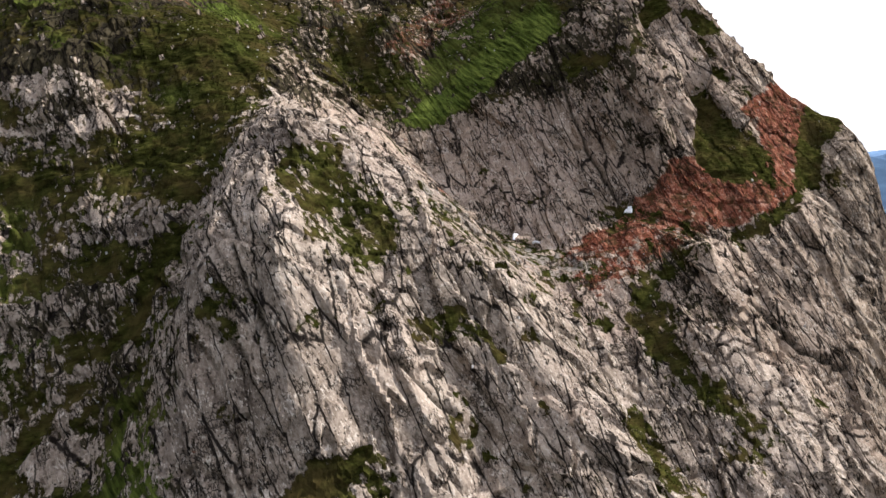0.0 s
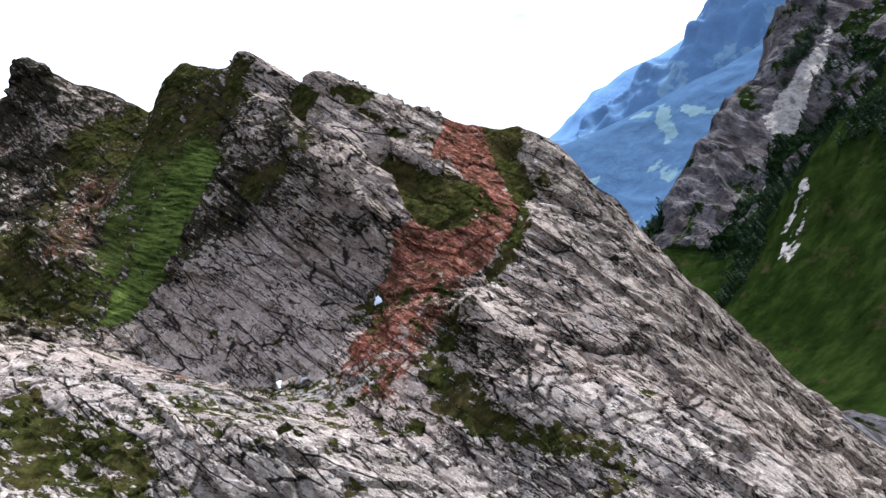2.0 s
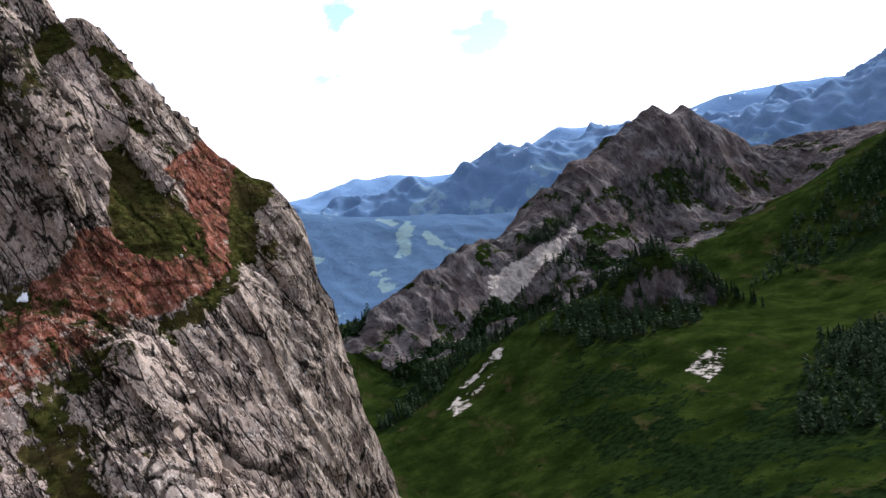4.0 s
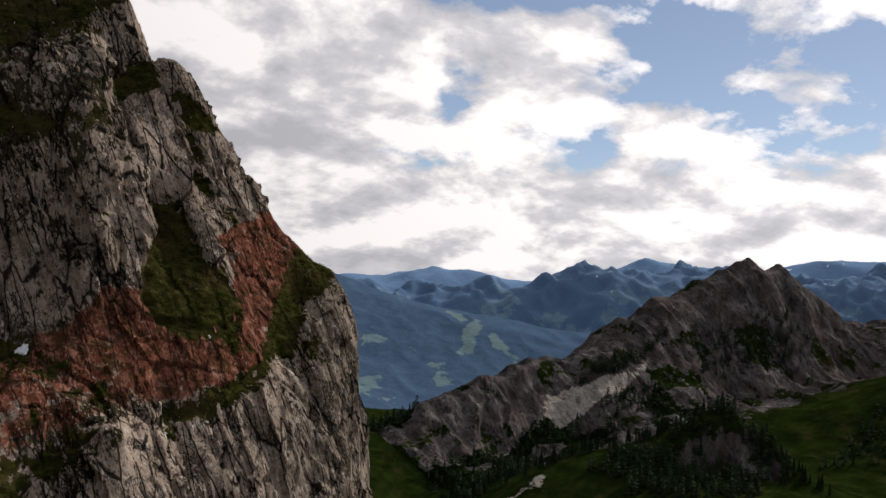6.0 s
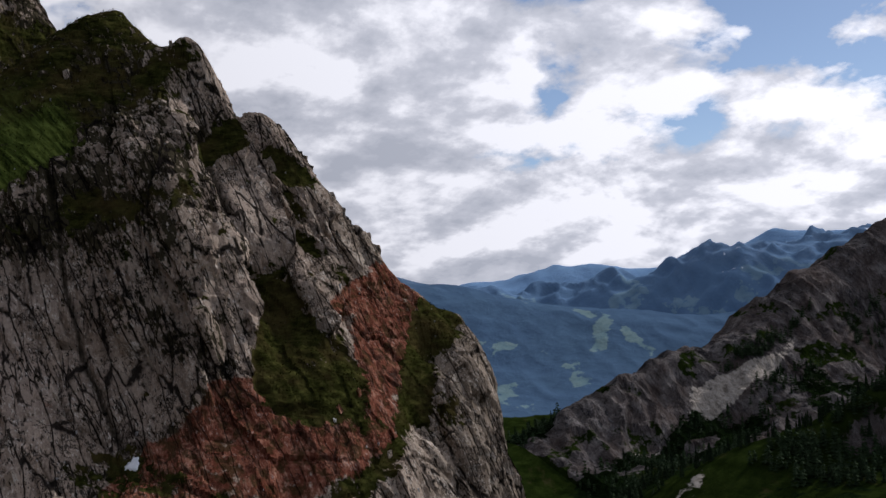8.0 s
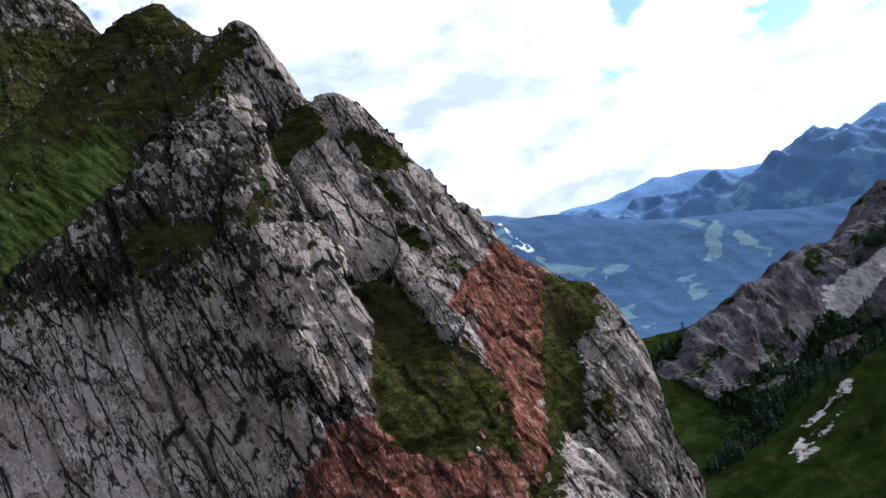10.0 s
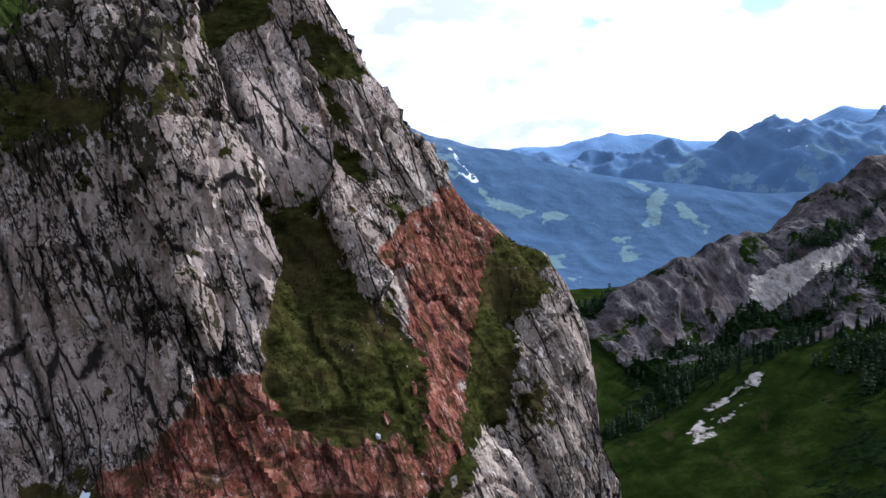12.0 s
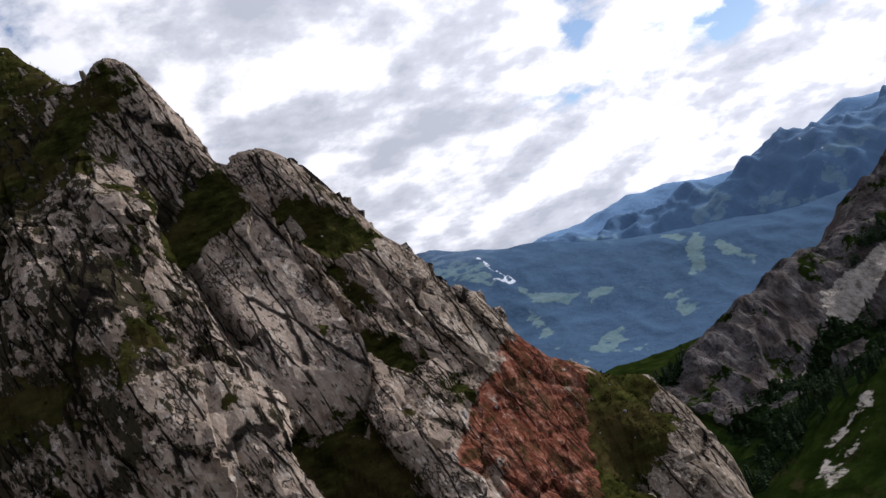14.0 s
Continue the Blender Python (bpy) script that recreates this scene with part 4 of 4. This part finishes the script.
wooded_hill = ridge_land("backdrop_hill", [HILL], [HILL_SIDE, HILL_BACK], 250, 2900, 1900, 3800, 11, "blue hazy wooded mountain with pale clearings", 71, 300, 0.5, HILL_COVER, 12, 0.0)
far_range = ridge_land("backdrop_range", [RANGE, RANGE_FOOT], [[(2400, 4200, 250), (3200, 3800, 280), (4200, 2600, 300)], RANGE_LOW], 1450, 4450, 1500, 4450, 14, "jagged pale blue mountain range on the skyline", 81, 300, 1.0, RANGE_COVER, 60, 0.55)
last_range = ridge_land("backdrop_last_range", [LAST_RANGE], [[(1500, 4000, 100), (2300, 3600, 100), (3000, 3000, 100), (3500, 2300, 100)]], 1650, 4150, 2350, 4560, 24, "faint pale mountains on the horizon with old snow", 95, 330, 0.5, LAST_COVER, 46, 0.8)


# ---- things ---------------------------------------------------------------------------
def plain_material(name, dark, light, scale, rough=0.9, bump=0.1, specular=0.02):
    m, n = material(name)
    place = n.add("ShaderNodeNewGeometry").outputs["Position"]
    own = n.add("ShaderNodeObjectInfo").outputs["Random"]
    island = n.add("ShaderNodeNewGeometry").outputs["Random Per Island"]
    grain = n.noise(place, scale, 5.0, 0.65)
    mixed = n.maths("ADD", n.maths("MULTIPLY", grain, 0.6), n.maths("MULTIPLY", n.maths("ADD", own, island), 0.2))
    finish(n, n.ramp(mixed, (0.3, dark), (0.7, light)), rough, grain, bump, 0.8, specular)
    return m


BLOCK = plain_material("pale_limestone", (0.13, 0.125, 0.12), (0.52, 0.50, 0.48), 0.8, 0.88, 0.4)
SNOW = plain_material("old_snow", (0.70, 0.72, 0.75), (0.88, 0.90, 0.92), 0.9, 0.6, 0.15, 0.3)
GRASS = plain_material("mountain_grass", (0.012, 0.013, 0.003), (0.044, 0.043, 0.012), 0.16, 0.9)
NEEDLES = plain_material("spruce_needles", (0.008, 0.014, 0.008), (0.032, 0.050, 0.022), 0.4, 0.9)
BARK = plain_material("spruce_bark", (0.05, 0.04, 0.03), (0.14, 0.11, 0.085), 2.0)


def mesh_of(name, bm, material_of, smooth_faces=False, layers=None):
    mesh = bpy.data.meshes.new(name)
    bm.to_mesh(mesh)
    bm.free()
    mesh.materials.append(material_of)
    for key, value in (layers or {}).items():
        mesh.attributes.new(key, "FLOAT", "POINT").data.foreach_set("value", np.full(len(mesh.vertices), value, np.float32))
    if smooth_faces:
        mesh.polygons.foreach_set("use_smooth", np.ones(len(mesh.polygons), bool))
    return mesh


def part(name, bm, material_of, parent, label=""):
    ob = new(name, mesh_of(name, bm, material_of))
    ob.parent = parent
    return tagged(ob, label)


def ground_height(x, y):
    """The height of the valley floor at a place."""
    i = int(np.clip(np.searchsorted(GROUND_X, x) - 1, 0, len(GROUND_X) - 2))
    j = int(np.clip(np.searchsorted(GROUND_Y, y) - 1, 0, len(GROUND_Y) - 2))
    u = (x - GROUND_X[i]) / (GROUND_X[i + 1] - GROUND_X[i])
    v = (y - GROUND_Y[j]) / (GROUND_Y[j + 1] - GROUND_Y[j])
    a = GROUND_Z[j, i] * (1 - u) + GROUND_Z[j, i + 1] * u
    b = GROUND_Z[j + 1, i] * (1 - u) + GROUND_Z[j + 1, i + 1] * u
    return a * (1 - v) + b * v


# the near face as it stands, with its normals
ROWS_N, COLS_N = NEAR_PLACE.shape[:2]
du = np.gradient(NEAR_PLACE, axis=1)
dv = np.gradient(NEAR_PLACE, axis=0)
NEAR_NORMAL = np.cross(du, dv)
NEAR_NORMAL /= np.linalg.norm(NEAR_NORMAL, axis=-1, keepdims=True) + 1e-9


def face_at(x, z, y_from=236.0):
    """The place and normal on the near face that shows at x and z, looking along y."""
    d = np.hypot(NEAR_PLACE[..., 0] - x, NEAR_PLACE[..., 2] - z) + np.where(NEAR_PLACE[..., 1] < y_from, 1e6, 0)
    d = d + 0.02 * NEAR_PLACE[..., 1]
    j, i = np.unravel_index(int(np.argmin(d)), d.shape)
    return Vector(NEAR_PLACE[j, i]), Vector(NEAR_NORMAL[j, i])


# snow
def snow_patch(x, z, wide, tall, tilt, seed, label, y_from=236.0):
    place, normal = face_at(x, z, y_from)
    rnd = random.Random(seed)
    bm = bmesh.new()
    rings, around = 5, 22
    edge = [1 + 0.22 * math.sin(3 * a * math.tau / around + seed) + rnd.uniform(-0.30, 0.22) for a in range(around)]
    middle = bm.verts.new((0, 0, 0.28))
    last = None
    for r in range(1, rings + 1):
        f = r / rings
        ring = [bm.verts.new((math.cos(a * math.tau / around) * wide / 2 * f * edge[a], math.sin(a * math.tau / around) * tall / 2 * f * edge[a],
                              0.28 * (1 - f ** 3) - (1.5 if r == rings else 0) + rnd.uniform(-0.06, 0.06))) for a in range(around)]
        for a in range(around):
            b = (a + 1) % around
            if last is None:
                bm.faces.new((middle, ring[a], ring[b]))
            else:
                bm.faces.new((last[a], ring[a], ring[b], last[b]))
        last = ring
    ob = new("snow_patch", mesh_of("snow_patch", bm, SNOW, True))
    side = Vector((0, 0, 1)).cross(normal).normalized()
    up = normal.cross(side)
    ob.matrix_world = Matrix.Translation(place + normal * 0.25) @ Matrix((side, up, normal)).transposed().to_4x4() @ pose(0, 0, 0, 0, 0, tilt)
    return tagged(ob, label, "snow", "snow patches")


snow_patch(54, 297.2, 2.9, 4.3, 8, 3, "small white patch of old snow below the cracked grey wall")
snow_patch(20, 295.3, 6.2, 1.6, -16, 5, "thin strip of old snow along the foot of the wall")
snow_patch(25, 292.6, 2.2, 0.8, -14, 9, "thin strip of old snow along the foot of the wall")


# spruces
def spruce_mesh(height, seed, tiers=9, around=9):
    rnd = random.Random(seed)
    bm = bmesh.new()
    for t in range(tiers):
        f = t / tiers
        z = height * (0.10 + 0.86 * f)
        r = height * 0.17 * (1 - f) ** 0.85 + 0.12
        drop = height * 0.10 * (1 - 0.5 * f)
        tip = bm.verts.new((rnd.uniform(-0.1, 0.1), rnd.uniform(-0.1, 0.1), z + height * 0.13))
        ring = []
        turn = rnd.uniform(0, 6)
        for a in range(around * 2):
            long = r * (rnd.uniform(0.85, 1.25) if a % 2 == 0 else rnd.uniform(0.4, 0.6))
            ang = turn + a * math.pi / around
            ring.append(bm.verts.new((math.cos(ang) * long, math.sin(ang) * long, z - (drop * 0.5 if a % 2 == 0 else 0) * rnd.uniform(0.6, 1.3))))
        for a in range(around * 2):
            bm.faces.new((tip, ring[a], ring[(a + 1) % (around * 2)]))
    return bm


def trunk_mesh(height):
    bm = bmesh.new()
    bmesh.ops.create_cone(bm, segments=7, radius1=height * 0.018, radius2=0.03, depth=height * 0.95, matrix=Matrix.Translation((0, 0, height * 0.475 - 0.6)))
    return bm


def spruce(height, seed):
    tree = new("spruce")
    part("trunk", trunk_mesh(height), BARK, tree)
    part("crown", spruce_mesh(height, seed), NEEDLES, tree)
    return tagged(tree, "tall dark green spruce on the valley slope", "tree", "spruces on the slopes")


WOODS = [  # outlines in x and y, spruces in each, share that are things of their own
    ([(795, 925), (835, 895), (860, 875), (866, 862), (845, 868), (800, 905)], 26, 26),
    ([(866, 862), (880, 835), (892, 800), (902, 762), (894, 762), (880, 800)], 26, 26),
    ([(730, 975), (800, 925), (790, 905), (725, 955)], 30, 30),
    ([(640, 1000), (720, 985), (735, 960), (700, 965), (660, 985)], 22, 22),
    ([(500, 1010), (600, 1000), (660, 1010), (760, 1120), (620, 1090)], 130, 60),
    ([(600, 1040), (700, 1060), (900, 1150), (1120, 1240), (960, 1290), (760, 1220), (640, 1180)], 260, 50),
    ([(640, 1320), (700, 1340), (760, 1400), (700, 1460), (610, 1400)], 120, 20),
    ([(1050, 900), (1300, 1000), (1500, 930), (1600, 750), (1350, 800), (1150, 850)], 330, 10),
    ([(620, 420), (700, 540), (760, 600), (830, 540), (800, 420)], 420, 40),
    ([(690, 850), (745, 888), (800, 880), (850, 800), (800, 770), (720, 800)], 190, 10),
    ([(560, 480), (690, 560), (800, 590), (900, 560), (880, 420), (700, 380), (560, 400)], 420, 0),
    ([(785, 895), (838, 892), (880, 845), (892, 790), (868, 790), (845, 850), (815, 872)], 90, 0),
    ([(700, 880), (770, 870), (790, 890), (750, 930), (700, 920)], 60, 0),
    ([(940, 1300), (1000, 1265), (1120, 1310), (1220, 1350), (1130, 1330)], 110, 0),
    ([(1200, 1260), (1500, 1270), (1500, 1330), (1250, 1330)], 150, 0),
]


def within(x, y, outline):
    odd = False
    for (ax, ay), (bx, by) in zip(outline, outline[1:] + outline[:1]):
        if (ay > y) != (by > y) and x < (bx - ax) * (y - ay) / (by - ay) + ax:
            odd = not odd
    return odd


def plant_woods():
    rnd = random.Random(12)
    kinds = [spruce(18.0, 1), spruce(14.0, 2), spruce(21.0, 3)]
    fresh = list(kinds)
    small = [np.array([v.co[:] for v in b.verts]) for b in (spruce_mesh(1.0, 20, 4, 4), spruce_mesh(1.0, 21, 5, 4))]
    tris = []
    for seed, t in ((20, 4), (21, 5)):
        b = spruce_mesh(1.0, seed, t, 4)
        b.verts.index_update()
        tris.append(np.array([[v.index for v in f.verts] for f in b.faces]))
        b.free()
    verts, faces, count = [], [], 0
    for outline, total, own in WOODS:
        xs, ys = [p[0] for p in outline], [p[1] for p in outline]
        made = 0
        while made < total:
            x, y = rnd.uniform(min(xs), max(xs)), rnd.uniform(min(ys), max(ys))
            if not within(x, y, outline) or within(x, y, SCREE_SLOPE):
                continue
            z = ground_height(x, y) - 0.4
            size, turn = rnd.uniform(0.55, 1.1), rnd.uniform(0, 360)
            if made < own:
                at = pose(x, y, z, 0, 0, turn) @ Matrix.Scale(size, 4)
                if fresh:
                    fresh.pop().matrix_world = at
                else:
                    tree = copy_thing(rnd.choice(kinds), at)
                    tree.matrix_world = at
            else:
                k = rnd.randrange(2)
                c, s, h = math.cos(turn), math.sin(turn), 17 * size
                v = small[k] * h
                verts.append(np.stack([v[:, 0] * c - v[:, 1] * s + x, v[:, 0] * s + v[:, 1] * c + y, v[:, 2] + z], -1))
                faces.append(tris[k] + count)
                count += len(v)
            made += 1
    mesh = bpy.data.meshes.new("forest")
    mesh.from_pydata(np.concatenate(verts).tolist(), [], np.concatenate(faces).tolist())
    mesh.materials.append(NEEDLES)
    tagged(new("forest", mesh), "dark spruce forest on the far slopes", "forest", kind="stuff")


plant_woods()


# grass and stones on the near face
def scatter_grass():
    rng = np.random.default_rng(5)
    turf = NEAR_TURF.ravel()
    seen = (NEAR_PLACE[..., 0] > -100) & (NEAR_PLACE[..., 1] > 150) & (NEAR_PLACE[..., 2] > 235) & (NEAR_NORMAL[..., 1] < 0.3)
    chance = np.where(seen.ravel(), smooth(0.45, 0.8, turf), 0)
    pick = np.flatnonzero(rng.random(len(chance)) < chance * 0.25)
    base, normal = NEAR_PLACE.reshape(-1, 3)[pick], NEAR_NORMAL.reshape(-1, 3)[pick]
    n = len(pick)
    base = base + rng.uniform(-0.3, 0.3, (n, 3)) - normal * 0.1
    verts, blades = [], 5
    size = rng.uniform(0.15, 0.36, n)
    for b in range(blades):
        ang = rng.uniform(0, math.tau, n)
        side = np.stack([np.cos(ang), np.sin(ang), np.zeros(n)], -1)
        lean = side[:, [1, 0, 2]] * [[-1, 1, 0]] * rng.uniform(0.2, 0.9, (n, 1)) + [[0, 0, 0.75]] + normal * 0.5
        foot = base + lean * [[0.3, 0.3, 0]]
        verts.append(np.stack([foot - side * (0.22 * size)[:, None], foot + side * (0.22 * size)[:, None], foot + lean * size[:, None]], 1))
    verts = np.stack(verts, 1).reshape(-1, 3)
    faces = np.arange(len(verts)).reshape(-1, 3)
    mesh = bpy.data.meshes.new("grass_tufts")
    mesh.vertices.add(len(verts))
    mesh.vertices.foreach_set("co", verts.astype(np.float32).ravel())
    mesh.loops.add(faces.size)
    mesh.loops.foreach_set("vertex_index", faces.astype(np.int32).ravel())
    mesh.polygons.add(len(faces))
    mesh.polygons.foreach_set("loop_start", np.arange(0, faces.size, 3, dtype=np.int32))
    mesh.update(calc_edges=True)
    mesh.materials.append(GRASS)
    tagged(new("grass_tufts", mesh), "coarse olive and straw grass tufts on the ledges", "grass", kind="stuff")


scatter_grass()


def stone_bm(seed):
    """One angular block, taller than wide, with chipped faces."""
    rnd = random.Random(seed)
    bm = bmesh.new()
    bmesh.ops.create_cube(bm, size=1.0)
    bmesh.ops.subdivide_edges(bm, edges=bm.edges[:], cuts=1)
    for v in bm.verts:
        far = v.co.length
        v.co *= (0.62 / max(far, 0.3)) ** 0.45 * rnd.uniform(0.78, 1.16)
        v.co += Vector((rnd.uniform(-0.07, 0.07), rnd.uniform(-0.07, 0.07), rnd.uniform(-0.07, 0.07)))
    bmesh.ops.triangulate(bm, faces=bm.faces[:])
    return bm


def scatter_stones():
    rng = np.random.default_rng(8)
    shapes = []
    for seed in range(5):
        b = stone_bm(seed + 40)
        b.verts.index_update()
        shapes.append((np.array([v.co[:] for v in b.verts]), np.array([[v.index for v in f.verts] for f in b.faces])))
        b.free()
    turf = NEAR_TURF.ravel()
    seen = ((NEAR_PLACE[..., 0] > -105) & (NEAR_PLACE[..., 1] > 150) & (NEAR_PLACE[..., 2] > 232) & (NEAR_NORMAL[..., 1] < 0.2)).ravel()
    flat = NEAR_PLACE.reshape(-1, 3)
    lumpy = smooth(0.0, 0.4, fbm(flat[:, 0] / 14, flat[:, 1] / 14, flat[:, 2] / 14, 3, 91))
    chance = np.where(seen, 0.0012 + 0.006 * lumpy * smooth(0.15, 0.4, turf) * smooth(0.95, 0.6, turf), 0)
    pick = np.flatnonzero(rng.random(len(chance)) < chance)
    verts, faces, count = [], [], 0
    for p in pick:
        v, f = shapes[int(rng.integers(5))]
        s = rng.uniform(0.15, 0.40) * rng.choice([1, 1, 1.6])
        a = rng.uniform(0, math.tau)
        w = v * [[s * rng.uniform(0.6, 1.2), s * 0.8, s * rng.uniform(0.8, 1.8)]]
        w = np.stack([w[:, 0] * math.cos(a) - w[:, 1] * math.sin(a), w[:, 0] * math.sin(a) + w[:, 1] * math.cos(a), w[:, 2]], -1)
        verts.append(w + flat[p])
        faces.append(f + count)
        count += len(v)
    mesh = bpy.data.meshes.new("stones")
    mesh.from_pydata(np.concatenate(verts).tolist(), [], np.concatenate(faces).tolist())
    mesh.materials.append(BLOCK)
    tagged(new("stones", mesh), "small pale limestone stones and chips on the mountainside", "stones", kind="stuff")


scatter_stones()


def rock_blocks():
    """Blocks of the face that stand out one by one."""
    rnd = random.Random(31)
    grey = [mesh_of("rock_block", stone_bm(60 + i), MOUNTAIN, layers={"moss": 0.3, "whole": 0.5}) for i in range(6)]
    ruddy = [mesh_of("rock_block", stone_bm(70 + i), MOUNTAIN, layers={"moss": 0.4, "red": 1.0}) for i in range(4)]
    made = 0
    while made < 245:
        j, i = rnd.randrange(60, ROWS_N - 130), rnd.randrange(60, COLS_N - 80)
        x, y, z = NEAR_PLACE[j, i]
        normal = Vector(NEAR_NORMAL[j, i])
        if z < 240 or y < 150 or normal.y > 0.1 or normal.z > 0.85 or x > 140 or (y < 236 and made > 120 and x < -20):
            continue
        red = inside(np.array([x]), np.array([z]), RED_BAND, 0.5)[0] > 0.6 and y > 244
        if NEAR_TURF[j, i] > 0.8 and not red:
            continue
        ob = new("rock_block", rnd.choice(ruddy if red else grey))
        size = rnd.uniform(0.7, 1.6)
        lean = Vector((rnd.uniform(-0.15, 0.15) - 0.3, 0, 1)).normalized()
        side = lean.cross(normal).normalized()
        out = side.cross(lean)
        turn = Matrix((side, out, lean)).transposed().to_4x4()
        ob.matrix_world = Matrix.Translation(Vector((x, y, z)) - normal * 0.05) @ turn @ Matrix.Diagonal((size * rnd.uniform(0.8, 1.5), size * 0.5, size * rnd.uniform(1.2, 3.0), 1))
        ob.parent = mountain_face
        made += 1


rock_blocks()


def crest_blocks():
    """Jagged blocks along the crest above the wall."""
    rnd = random.Random(77)
    shapes = [mesh_of("rock_block", stone_bm(90 + i), MOUNTAIN, layers={"moss": 0.45, "pink": 0.5}) for i in range(6)]
    line = [p for p in CREST if 84 <= p[0] <= 122]
    for k in range(30):
        f = rnd.random() * (len(line) - 1.001)
        a, b, g = line[int(f)], line[int(f) + 1], f - int(f)
        x, y = a[0] + (b[0] - a[0]) * g + rnd.uniform(-0.5, 0.5), a[1] + (b[1] - a[1]) * g + rnd.uniform(-1.5, 0.8)
        spot = NEAR_PLACE[int((y - NY0) / STEP), int((x - NX0) / STEP)]
        size = rnd.choice([0.8, 1.0, 1.2, 1.7, 2.2])
        ob = new("rock_block", rnd.choice(shapes))
        ob.matrix_world = Matrix.Translation((spot[0], spot[1], spot[2] - 0.5 * size)) @ pose(0, 0, 0, rnd.uniform(-8, 8), rnd.uniform(-20, -4), rnd.uniform(0, 360)) @ Matrix.Diagonal((size, size, size * rnd.uniform(0.9, 1.7), 1))
        ob.parent = mountain_face


crest_blocks()
